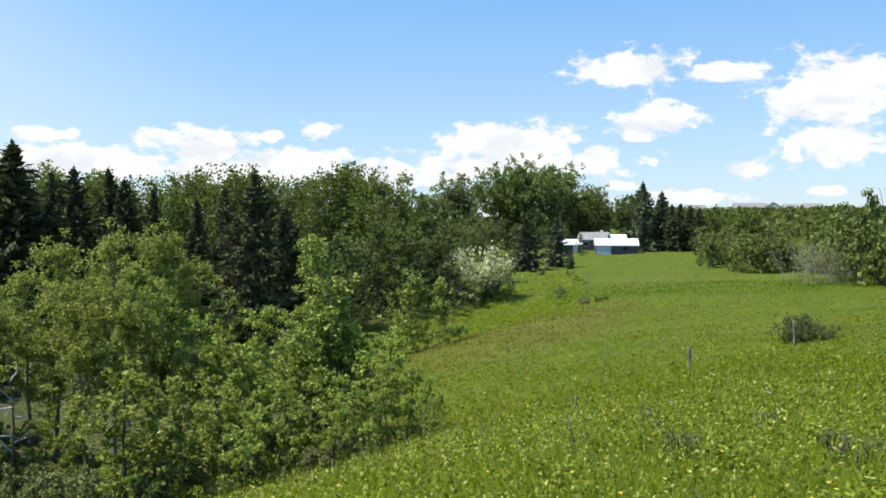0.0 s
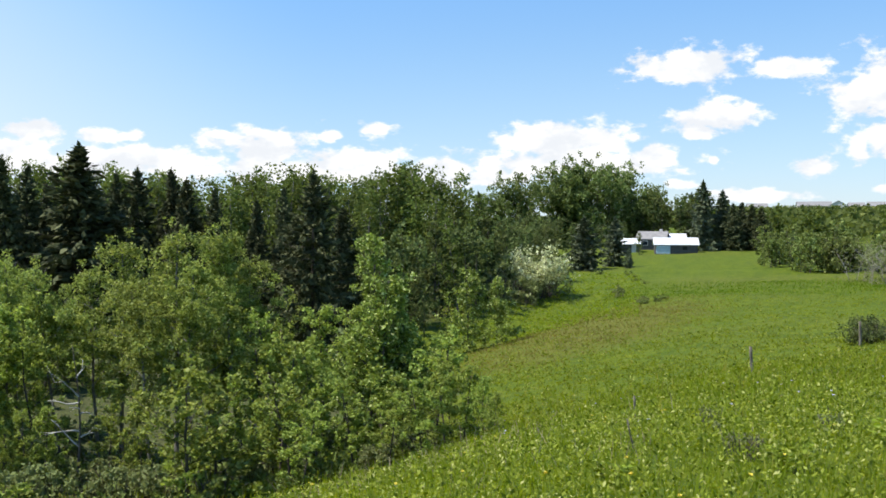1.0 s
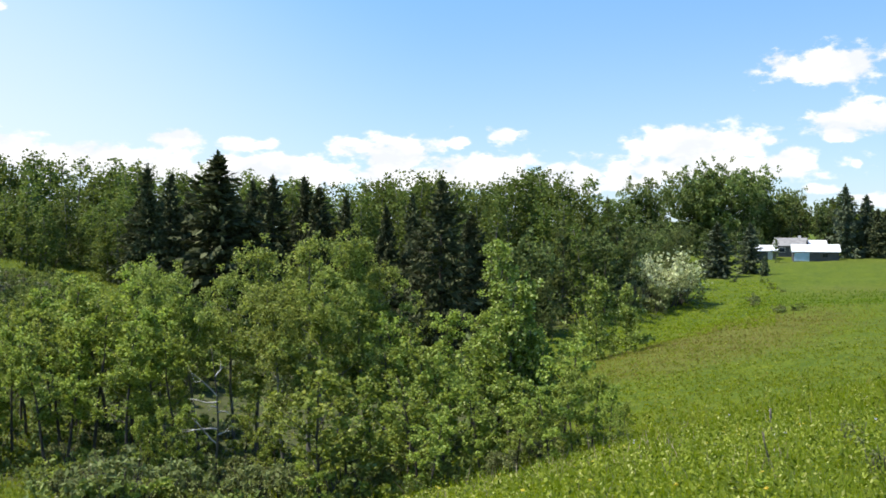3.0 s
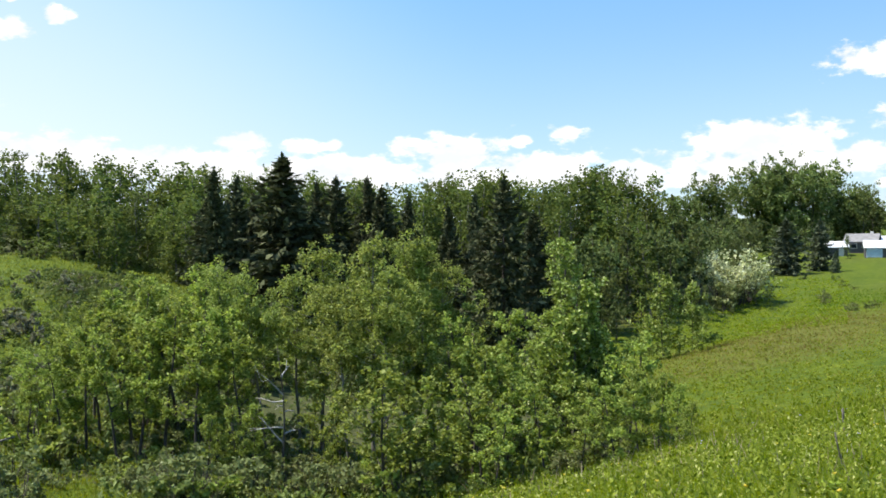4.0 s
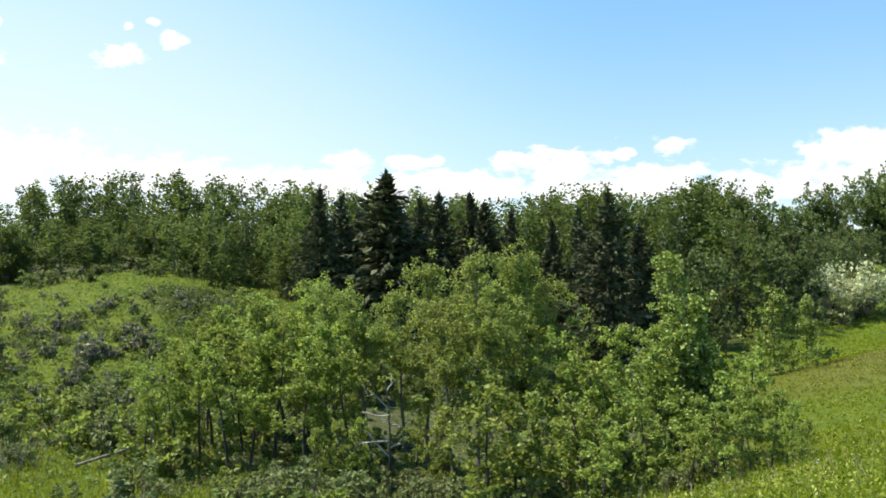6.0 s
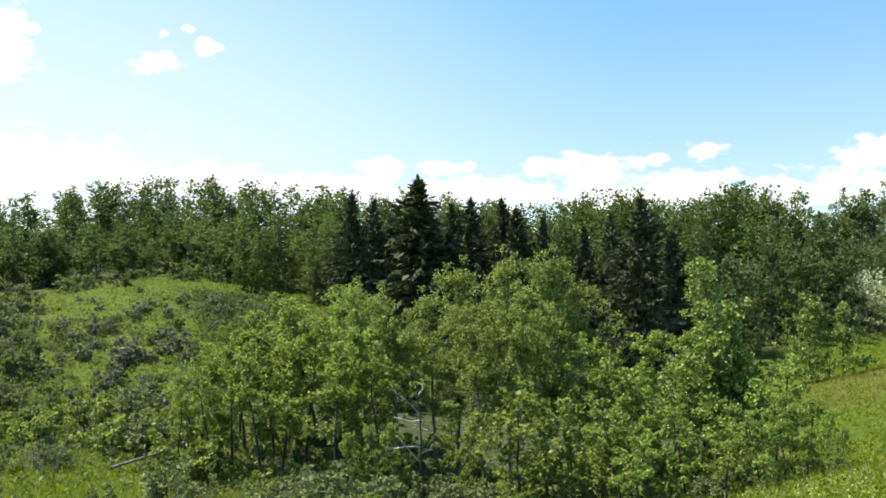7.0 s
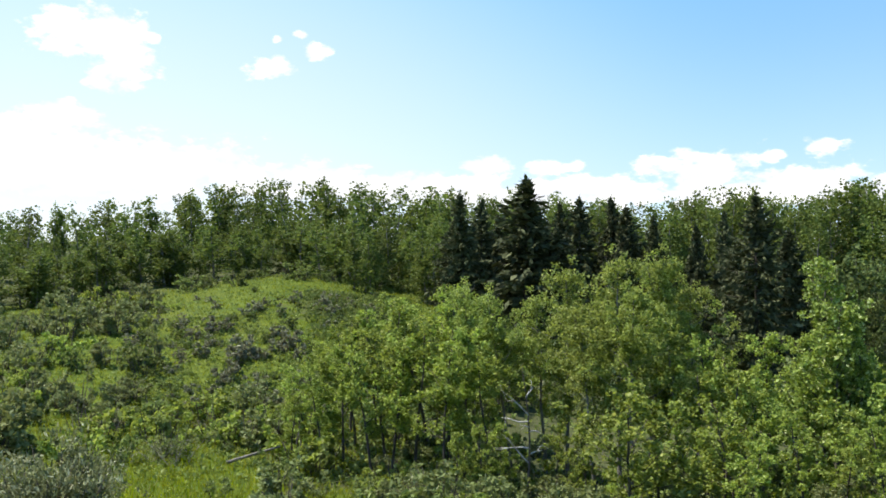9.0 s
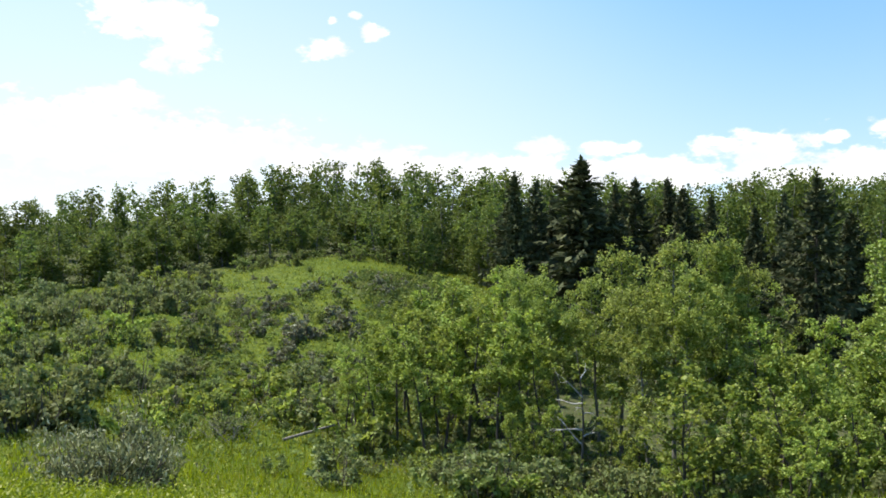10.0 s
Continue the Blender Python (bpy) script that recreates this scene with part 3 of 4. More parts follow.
COTTONWOODS = [(broadleaf("cottonwood_tree", "large spreading cottonwood with a dark rounded crown", "tree", 18.0, 14.0, 0.03, 8200, 0.45, COTTON_LEAF, DARK_BARK, 4, 40, 0.5, 0.85, 0.25, 0.6, 1.0, 18, 0.5, 0.5, 0.45), 18.0) for _ in range(3)]
SPRUCES = [(spruce("spruce_tree", "tall dark spruce with drooping boughs among the aspens", 14.0, w, n, 3700, 0.275, NEEDLE), 14.0) for n, w in ((24, 3.2), (28, 2.9), (22, 3.5))]
BLUE_SPRUCES = [(spruce("blue_spruce", "bluish spruce beside the farm buildings", 13.0, 3.1, 20, 2400, 0.34, BLUE_NEEDLE), 13.0) for _ in range(2)]
WILLOWS = [(shrub("willow_bush", "rounded grey-green willow bush on the valley floor", 2.6, 3.2, 22, 1050, 0.142, WILLOW_LEAF, long_leaf=2.0), 2.6) for _ in range(3)]
GREEN_SHRUBS = [(shrub("green_shrub", "leafy green shrub in the valley thicket", 2.2, 2.6, 14, 520, 0.165, HEDGE_LEAF), 2.2) for _ in range(4)]
SAGES = [(shrub("silverberry_bush", "low grey-leaved silverberry bush on the mound", 1.3, 1.8, 18, 560, 0.115, SAGE_LEAF, long_leaf=1.7), 1.3) for _ in range(4)]
SILVER_BUSH = (shrub("silver_willow", "wide silvery willow bush with upright pointed leaves", 1.5, 3.4, 90, 9000, 0.040, SILVER_LEAF, long_leaf=3.2, aim_up=1.0, upright=0.8), 1.5)
WHITE_BUSH = (shrub("flowering_bush", "large bush covered with creamy white blossom", 4.6, 6.8, 60, 2000, 0.20, WILLOW_LEAF, flowers=3400, upright=0.8), 4.6)
EDGE_BUSHES = [(broadleaf("edge_bush", "tall leafy bush at the edge of the meadow", "bush", 6.0, 4.4, 0.0, 1200, 0.255, HEDGE_LEAF, DARK_BARK, 3, 14, 0.4, 0.36, 0.4, 0.35, 1.2, 16, 0.9, 0.5, 0.3), 6.0) for _ in range(4)]
THICKET = [(broadleaf("thicket_tree", "dense dark green tree in the creek thicket", "tree", 8.0, 5.0, 0.03, 1250, 0.27, THICKET_LEAF, DARK_BARK, 2, 16, 0.4, 0.34, 0.45, 0.45, 1.4, 6), 8.0) for _ in range(3)]
DEAD_BUSH = (broadleaf("leafless_bush", "grey leafless bush beside the green thicket", "bush", 5.0, 5.5, 0.04, 420, 0.2, WILLOW_LEAF, GREY_TWIG, 5, 26, 1.6, 0.35, 0.5, 0.6, 1.3, 6), 5.0)
# cast shade of the grove is put into these shrubs' dark leaf colour
DARK_SHRUBS = [(shrub("shade_shrub", "leafy shrub with the grove's shade put into its dark leaves", 2.0, 2.5, 16, 720, 0.13, THICKET_LEAF), 2.0) for _ in range(3)]
BRIGHT_SHRUBS = [(shrub("bright_shrub", "low bright green shrub below the mound", 1.6, 2.4, 16, 620, 0.12, SAPLING_LEAF, upright=0.6), 1.6) for _ in range(2)]
DARK_BUSH = (shrub("dark_bush", "low dark green bush round an old fence post", 1.6, 3.6, 60, 4200, 0.085, THICKET_LEAF, upright=0.7), 1.6)
LONE_TREE = (broadleaf("meadow_tree", "small bushy tree standing alone in the meadow", "tree", 6.4, 4.4, 0.0, 6500, 0.15, GLOSSY_LEAF, DARK_BARK, 2, 30, 0.06, 0.34, 0.3, 0.2, 0.9, 24, 0.85, 0.46, 0.45), 6.4)

# ---- the wood across the valley ----
# single dark spruces: bearing, distance, height, width
for a, r, h, w in [(23.85, 84, 13.7, 1.5), (10.95, 82, 13.9, 1.0), (20.6, 96, 13.0, 0.95), (18.8, 94, 13.2, 0.75), (17.8, 92, 12.4, 0.9), (21.6, 98, 12.2, 0.7), (16.5, 94, 11.8, 0.8),
                   (12.4, 96, 12.6, 0.6), (26.4, 90, 10.8, 0.8), (1.2, 138, 11.8, 0.7), (14.0, 92, 11.4, 0.75), (9.3, 88, 10.4, 0.7)]:
    plant(SPRUCES, a, r, h, w, "spruces across the valley")
# lower ones added at the foot of the wood; their dark needles also stand in for shade
for k in range(22):
    a = 9.0 + 19.5 * (k + rng.uniform(0, 0.9)) / 22
    if abs(a - 10.95) < 1.1:
        continue
    plant(SPRUCES, a, rng.uniform(85, 96), rng.uniform(7.0, 11.0), rng.uniform(0.85, 1.2), "spruces across the valley")
# tall aspens behind them
for k in range(112):
    a = 1.5 + 27.5 * (k + rng.uniform(-0.5, 0.5)) / 112
    r = rng.uniform(97, 132)
    rise = rng.choice((0.0, 0.0, -0.3, 0.25)) + np.interp(a, (0, 2.3, 3, 5, 7, 9.5, 10.5, 12, 14, 16, 18, 21, 25, 29), (1.7, 1.8, 2.8, 3.2, 3.1, 2.6, 3.1, 3.0, 3.1, 2.6, 2.6, 3.2, 3.2, 3.5)) + rng.normal() * 0.2 - 0.1
    if r < 108:
        rise -= rng.uniform(0.4, 1.6)
    p = bearing(a, r)
    plant(FOREST_TREES, a, r, r * math.tan(radians(rise)) - float(ground_height(p.x, p.y)), rng.uniform(0.95, 1.3), "aspen wood across the valley")
# thicket along the creek under the wood
for k in range(20):
    a = rng.uniform(3.6, 30)
    plant(THICKET, a, rng.uniform(84, 95), rng.uniform(3, 6.0), 0.9, "thicket along the creek")
# rounder trees towards the flowering bush
for a, r, h in [(3.8, 96, 9.5), (1.3, 104, 9.0), (2.0, 110, 10.0), (2.4, 100, 9.0), (5.2, 92, 8.5), (0.8, 108, 9.8), (-0.6, 118, 9.2), (6.4, 90, 7.4), (4.9, 88, 6.0), (-1.8, 126, 8.8), (0.0, 112, 8.5), (5.8, 90, 9.0), (7.4, 92, 8.0)]:
    plant(THICKET, a, r, h, 0.85, "thicket along the creek")

# ---- the wood on the mound ----
for k in range(112):
    a = 27.5 + 32.0 * (k + rng.uniform(-0.5, 0.5)) / 112
    deep = rng.uniform(0, 1)
    r = np.interp(a, (27, 33, 40, 47, 60), (94, 99, 104, 104, 98)) + 44 * deep
    rise = np.interp(a, (27, 29, 30, 30.6, 31.2, 36, 41, 43, 45, 48, 50, 53, 56, 60), (3.4, 4.1, 3.3, 3.0, 4.1, 4.25, 4.2, 3.8, 3.4, 3.0, 3.0, 2.6, 2.0, 1.7)) + rng.normal() * 0.18
    p = bearing(a, r)
    z = float(ground_height(p.x, p.y))
    h = r * math.tan(radians(rise)) - z
    if deep < 0.38:
        h *= rng.uniform(0.5, 0.85)
    plant(HILL_TREES, a, r, max(h, 4.0), rng.uniform(1.08, 1.45), "aspen wood on the mound")
for k in range(24):
    a = 27 + 33 * (k + rng.uniform(0, 1)) / 24
    p = bearing(a, 156)
    h = 156 * math.tan(radians(np.interp(a, (27, 36, 41, 45, 50, 56, 60), (2.8, 3.2, 3.2, 2.6, 2.3, 1.5, 1.2)))) - float(ground_height(p.x, p.y))
    plant(HILL_TREES, a, 156, max(h, 4.0), 2.2, "aspen wood on the mound")
for k in range(74):
    a = 27.5 + 31 * k / 74 + rng.uniform(-1, 1)
    plant(HILL_TREES, a, np.interp(a, (27, 33, 40, 47, 60), (92, 97, 102, 102, 96)) + rng.uniform(0, 6), rng.uniform(2.8, 6.4), 1.8, "aspen wood on the mound")
for k in range(70):
    plant(GREEN_SHRUBS + DARK_SHRUBS[:1] + SAGES[:2], rng.uniform(30, 46), rng.uniform(58, 90), rng.uniform(0.35, 0.8), 1.3, "low shrubs on the mound")
for k in range(46):
    plant(GREEN_SHRUBS + SAGES[:2] + BRIGHT_SHRUBS, rng.uniform(30, 48), rng.uniform(48, 80), rng.uniform(0.5, 1.2), 1.1, "low shrubs on the mound")
for k in range(26):
    plant(GREEN_SHRUBS, rng.uniform(30, 48), rng.uniform(94, 101), rng.uniform(1.0, 1.8), 1.3, "shrubs at the edge of the mound wood")

for k in range(22):
    plant(DARK_SHRUBS + SAGES[:1], rng.uniform(32.5, 36.2), rng.uniform(73, 86), rng.uniform(0.35, 0.8), 1.4, "dark scrub on the worn shoulder of the mound")
for k in range(16):
    plant(HILL_TREES, rng.uniform(27.5, 34.5), rng.uniform(89, 96), rng.uniform(4.5, 7.5), 1.3, "aspen wood on the mound")

# ---- silverberry on the mound's slope: bearing, distance, height ----
for a, r, h in [(41.8, 75, 1.3), (42.1, 88, 0.7), (43.5, 79, 0.8), (44.8, 80, 0.9), (39.9, 78, 1.1), (38.9, 82, 0.7), (35.5, 80, 1.3), (35.0, 78, 0.9), (38.0, 78, 0.9), (40.1, 67, 1.7),
                (38.1, 72, 1.1), (38.4, 68, 1.0), (37.5, 68, 1.5), (40.8, 64, 1.0), (41.1, 62, 1.4), (39.3, 60, 1.1), (38.4, 57, 1.0), (42.4, 69, 1.1), (37.2, 61, 0.9), (43.0, 61, 0.8), (41.0, 75, 1.0), (39.4, 79, 1.0), (36.9, 66, 1.0), (40.5, 66, 1.3)]:
    plant(SAGES, a, r, h, 1.05, "silverberry bushes on the mound")
for k in range(20):
    plant(SAGES, rng.uniform(34, 48), rng.uniform(54, 86), rng.uniform(0.4, 0.9), 1.1, "silverberry bushes on the mound")
for k in range(30):
    plant(BRIGHT_SHRUBS, rng.uniform(31, 48), rng.uniform(50, 88), rng.uniform(0.35, 0.8), 1.6, "low shrubs on the mound")
for k in range(84):
    a = rng.uniform(44, 59) if k % 4 else rng.uniform(36, 45)
    r = rng.uniform(44, 94) if k % 4 else rng.uniform(43, 56)
    plant(WILLOWS + BRIGHT_SHRUBS * 2 + GREEN_SHRUBS, a, r, rng.uniform(0.9, 2.5), rng.uniform(0.85, 1.2), "bushes below the mound")

# larger willows in the gully beside the mound: bearing, distance, height, width
for a, r, h, w in [(47.0, 79, 2.6, 1.1), (49.8, 79, 2.7, 1.1), (53.6, 86, 3.3, 1.0), (51.9, 89, 2.0, 1.0), (45.6, 89, 2.5, 1.1), (49.4, 95, 2.4, 1.2), (54.1, 73, 1.5, 1.1), (51.4, 72, 2.2, 1.2),
                   (47.5, 70, 2.0, 1.2), (45.2, 68, 2.4, 0.9), (53.4, 49, 3.4, 0.95), (55.4, 47, 3.2, 1.0), (51.5, 57, 1.9, 0.7), (48.4, 53, 1.9, 1.0), (49.7, 58, 1.5, 1.0), (46.3, 60, 1.6, 1.1),
                   (48.3, 84, 2.6, 1.1), (52.8, 80, 2.6, 1.1), (50.8, 84, 2.4, 1.1), (55.0, 80, 2.8, 1.1), (46.2, 83, 2.2, 1.2)]:
    plant(WILLOWS, a, r, h, w, "willow bushes below the mound")

# ---- the valley grove: bearing, distance, height ----
for a, r, h in [(18.6, 42, 10.6), (16.9, 46, 10.8), (15.2, 45, 10.4), (21.6, 46, 10.4), (14.2, 46, 9.2), (22.8, 47, 9.0), (17.8, 40, 9.2),
                (24.8, 46, 9.2), (26.8, 48, 9.2), (19.9, 41, 8.4)]:
    plant(NEAR_ASPENS, a, r, h, 1.0, "aspen grove in the valley")
plant(FULL_POPLAR[0], 7.5, 40, 9.3, 1.0, "aspen grove in the valley")
plant(FULL_POPLAR[1], 5.7, 41, 7.6, 0.9, "aspen grove in the valley")
for a, r, h in [(28.5, 48, 7.4), (29.6, 50, 7.0), (31.4, 50, 6.4), (32.6, 52, 6.0), (30.4, 46, 6.4), (33.8, 49, 5.4), (35.4, 50, 4.6), (34.6, 46, 5.0), (27.6, 45, 7.4), (26.0, 43, 6.6),
                (28.8, 43, 5.8), (31.8, 45, 5.6), (36.6, 48, 3.8), (33.0, 44, 5.0), (35.8, 45, 4.2), (34.2, 52, 5.4), (32.2, 47, 5.6), (30.9, 52, 6.6), (37.6, 46, 3.0), (29.2, 53, 7.2), (27.0, 52, 8.0), (12.7, 41, 6.6), (11.5, 42, 6.0), (10.3, 41, 6.6), (9.3, 43, 5.8), (13.7, 40, 5.6), (8.6, 45, 6.4), (5.0, 42, 5.4), (4.0, 40, 4.8)]:
    plant(YOUNG_ASPENS, a, r, h * (1.18 if a > 28 else 1.0), 1.1, "aspen grove in the valley")
for a, r, h, w in [(17.9, 35, 5.0, 1.5), (16.4, 36, 4.4, 1.4), (13.0, 37, 5.2, 1.2), (12.2, 35, 3.8, 1.3), (10.6, 37, 4.6, 1.2), (5.4, 36, 3.0, 1.3), (3.9, 37, 4.4, 1.2),
                   (8.6, 35, 3.4, 1.3), (6.6, 34, 2.4, 1.4), (2.8, 37, 3.2, 1.2), (11.6, 33, 2.8, 1.4), (4.6, 33, 2.8, 1.4), (2.2, 35, 2.9, 1.2), (1.2, 34, 2.3, 1.2), (0.4, 33, 1.6, 1.2), (3.2, 34, 3.0, 1.2)]:
    plant(SAPLINGS, a, r, h * 1.08, w * 0.85, "saplings in front of the grove")
for k in range(44):
    a = rng.uniform(2.6, 42)
    if 18.5 < a < 26:
        continue
    plant(BRIGHT_SHRUBS + GREEN_SHRUBS[:2] + WILLOWS[:1] if 9 < a < 27 else GREEN_SHRUBS + WILLOWS[:2] + BRIGHT_SHRUBS * 2, a, rng.uniform(33, 44), rng.uniform(0.7, 1.7), 1.2, "shrubs at the foot of the knoll")
for k in range(72):
    a = rng.uniform(12, 34)
    plant(DARK_SHRUBS[:1] + WILLOWS + GREEN_SHRUBS[:3] + BRIGHT_SHRUBS, a, rng.uniform(38, 52), rng.uniform(0.5, 1.4), 1.2, "undergrowth in the grove")
for k in range(32):
    a = rng.uniform(6, 31)
    plant(THICKET + WILLOWS + GREEN_SHRUBS[:2], a, rng.uniform(56, 80), rng.uniform(2.0, 4.2), 1.1, "thicket behind the grove")
for a, r, h in [(29.6, 35, 2.2), (27.4, 36, 1.7), (25.6, 37, 1.7), (23.4, 37, 1.4), (21.6, 36, 1.5), (19.6, 36, 1.6), (31.6, 37, 1.5), (14.6, 36, 1.6)]:
    plant(WILLOWS, a, r, h, 1.0, "willow bushes at the foot of the knoll")
for a, r, h in [(25.6, 41, 3.6), (26.6, 40, 3.4), (22.4, 43, 3.4), (28.2, 40, 3.2), (20.4, 40, 3.6), (14.8, 39, 4.2)]:
    plant(SAPLINGS, a, r, h, 0.9, "saplings in front of the grove")
plant(LONE_TREE, 1.45, 79, 6.7, 0.95)
plant(SILVER_BUSH, 50.6, 24, 1.75, 0.95)

# ---- round the farm ----
for a, r, h in [(-1.5, 218, 17.2), (-2.8, 222, 18.6), (-4.4, 226, 19.6), (-5.8, 224, 19.4), (-7.0, 232, 18.2), (-0.2, 216, 13.6), (-8.2, 240, 15.0)]:
    plant(COTTONWOODS, a, r, h * 0.94, 1.0, "cottonwoods behind the farm")
for a, r, h, w in [(-4.9, 150, 8.0, 1.5), (-6.6, 156, 7.6, 1.2), (-11.6, 206, 14.0, 0.95), (-12.5, 208, 12.2, 1.1), (-10.9, 240, 11.5, 0.9), (-7.4, 150, 3.0, 1.2)]:
    plant(BLUE_SPRUCES, a, r, h, w, "spruces beside the farm")
for a, r, h in [(-13.2, 205, 9.4), (-14.0, 207, 9.0), (-14.6, 204, 8.6), (-13.6, 212, 9.6)]:
    plant(SPRUCES, a, r, h, 1.2, "spruces beside the farm")
for k in range(16):
    a = rng.uniform(-15.5, -8)
    plant(FAR_TREES, a, rng.uniform(232, 255), rng.uniform(9.5, 12) * (1.0 if a > -12 else 0.75), 1.0, "trees behind the farm")
for a, r, h in [(-8.7, 228, 10.5), (-9.4, 232, 11.5), (-10.0, 229, 11.0), (-10.6, 234, 10.5), (-11.2, 231, 9.5)]:
    plant(THICKET, a, r, h, 1.0, "trees behind the farm")
plant(THICKET, -7.95, 188, 4.4, 0.6)
for a, r, h in [(-0.8, 150, 7.0), (-2.0, 158, 7.5), (-3.2, 164, 7.0), (-4.2, 172, 6.5), (-5.2, 186, 6.5), (-6.2, 192, 6.0), (-1.4, 170, 8.5), (-2.7, 180, 8.0), (0.2, 140, 7.0), (-7.0, 206, 6.0)]:
    plant(THICKET, a, r, h, 1.1, "trees behind the flowering bush")
plant(WHITE_BUSH, -2.1, 113, 5.6, 1.05)
plant(WILLOWS[0], -0.2, 109, 4.4, 1.0)
plant(WILLOWS[1], -1.4, 107, 3.2, 1.0)
plant(WILLOWS[2], 0.6, 104, 4.2, 1.0)
for k in range(16):
    plant(GREEN_SHRUBS + WILLOWS, rng.uniform(-10, -2.5), rng.uniform(100, 142), rng.uniform(0.5, 1.0), 1.6, "tall herbs in the meadow")

# ---- bushes along the meadow's right edge ----
for k in range(50):
    a = rng.uniform(-30, -15.2)
    r = np.interp(a, (-30, -24, -20, -15), (112, 118, 130, 148)) + rng.uniform(0, 26)
    plant(EDGE_BUSHES, a, r, rng.uniform(4.4, 7.0) * np.interp(a, (-30, -23.4, -22, -20.8), (1.6, 1.55, 1.25, 1.0)), 1.0, "bushes along the meadow")
for a, r, h in [(-23.9, 112, 10.4), (-23.2, 114, 9.6), (-24.7, 110, 11.0), (-22.5, 121, 8.6), (-25.6, 112, 10.0)]:
    plant(EDGE_BUSHES, a, r, h, 0.8, "bushes along the meadow")
for a, r in [(-20.0, 122), (-20.9, 118), (-21.6, 120), (-22.3, 117)]:
    plant(DEAD_BUSH, a, r, rng.uniform(4.0, 5.2), 0.85, "leafless bushes")
for k in range(26):
    a, r = rng.uniform(-31, -12.5), rng.uniform(215, 520)
    p = bearing(a, r)
    h = r * math.tan(radians(rng.uniform(0.3, 0.7))) - float(ground_height(p.x, p.y))
    plant(FAR_TREES, a, r, max(4.0, h), 1.2, "far wood below the ridge")
plant(DARK_BUSH, -20.5, 58, 1.45, 1.15)

# ---- farm buildings ----
WHITE_ROOF = rough_material("white_metal_roof", (0.62, 0.63, 0.64), (0.80, 0.80, 0.80), 1.2, 0.4, (1, 0.2, 1), 0.1)
GREY_ROOF = rough_material("grey_shingle_roof", (0.17, 0.165, 0.16), (0.27, 0.26, 0.25), 1.5, 0.85)
DARK_SIDING = rough_material("dark_board_siding", (0.05, 0.048, 0.045), (0.10, 0.095, 0.09), 1.5, 0.8, (1, 1, 4))
BLUE_PAINT = rough_material("pale_blue_door_paint", (0.40, 0.52, 0.58), (0.52, 0.64, 0.70), 1.0, 0.5)
PALE_SIDING = rough_material("pale_siding", (0.50, 0.48, 0.44), (0.66, 0.64, 0.60), 1.0, 0.8, (1, 1, 3))
WINDOW_GLASS = rough_material("dark_window_glass", (0.015, 0.02, 0.025), (0.03, 0.035, 0.04), 1.0, 0.12, bump=0.0)


def box(name, size, at, mat, parent, label="", soft=0.03):
    bm = bmesh.new()
    bmesh.ops.create_cube(bm, size=1.0)
    for v in bm.verts:
        v.co = Vector((v.co.x * size[0], v.co.y * size[1], v.co.z * size[2])) + Vector(at)
    bmesh.ops.bevel(bm, geom=bm.edges[:], offset=soft, segments=1, affect="EDGES")
    me = bpy.data.meshes.new(name)
    bm.to_mesh(me)
    bm.free()
    me.materials.append(mat)
    return part(name, me, parent, label)


def gable_walls(name, w, d, h, rise, mat, parent):
    """Four walls with gable ends, the ridge along x."""
    x, y = w / 2, d / 2
    v = [(-x, -y, -1), (x, -y, -1), (x, y, -1), (-x, y, -1), (-x, -y, h), (x, -y, h), (x, y, h), (-x, y, h), (-x, 0, h + rise), (x, 0, h + rise)]
    f = [(0, 1, 5, 4), (2, 3, 7, 6), (1, 2, 6, 9, 5), (3, 0, 4, 8, 7), (4, 5, 9, 8), (6, 7, 8, 9), (3, 2, 1, 0)]
    return part(name, mesh_of(name, v, f, mat), parent)


def gable_roof(w, d, h, rise, over, mat, parent, label=""):
    """A thick two-sided roof with eaves; each slope of it a slab."""
    x, y = w / 2 + over, d / 2 + over
    drop, t = rise * over / (d / 2), 0.16
    low, top = h - drop + 0.05, h + rise + 0.05
    v = [(-x, -y, low), (x, -y, low), (x, 0, top), (-x, 0, top), (x, y, low), (-x, y, low)]
    v += [(a, b, c + t) for a, b, c in v]
    f = [(0, 3, 2, 1), (3, 5, 4, 2), (6, 7, 8, 9), (9, 8, 10, 11), (0, 1, 7, 6), (4, 5, 11, 10), (1, 2, 8, 7), (2, 4, 10, 8), (3, 0, 6, 9), (5, 3, 9, 11)]
    return part("roof", mesh_of("roof", v, f, mat), parent, label)


def set_down(ob, a, r, z=None, turn=0.0):
    p = bearing(a, r)
    p.z = float(ground_height(p.x, p.y)) if z is None else z
    ob.matrix_basis = Matrix.LocRotScale(p, Euler((0, 0, radians(a + turn))), None)


garage = new("garage")
gable_walls("wall", 8.0, 5.6, 1.75, 1.15, DARK_SIDING, garage)
gable_roof(8.0, 5.6, 1.75, 1.15, 0.3, WHITE_ROOF, garage, "bright white metal roof")
garage_door = box("garage_door", (2.7, 0.08, 1.6), (-2.5, -2.83, 0.8), BLUE_PAINT, garage, "pale blue garage door")
for k in range(3):
    box("panel", (2.5, 0.04, 0.44), (-2.5, -2.88, 0.30 + 0.5 * k), BLUE_PAINT, garage_door)
box("window", (0.9, 0.05, 0.6), (1.6, -2.82, 1.1), WINDOW_GLASS, garage)
set_down(garage, -10.0, 197, turn=4)
tagged(garage, "low garage with a white roof and pale blue door", "building")

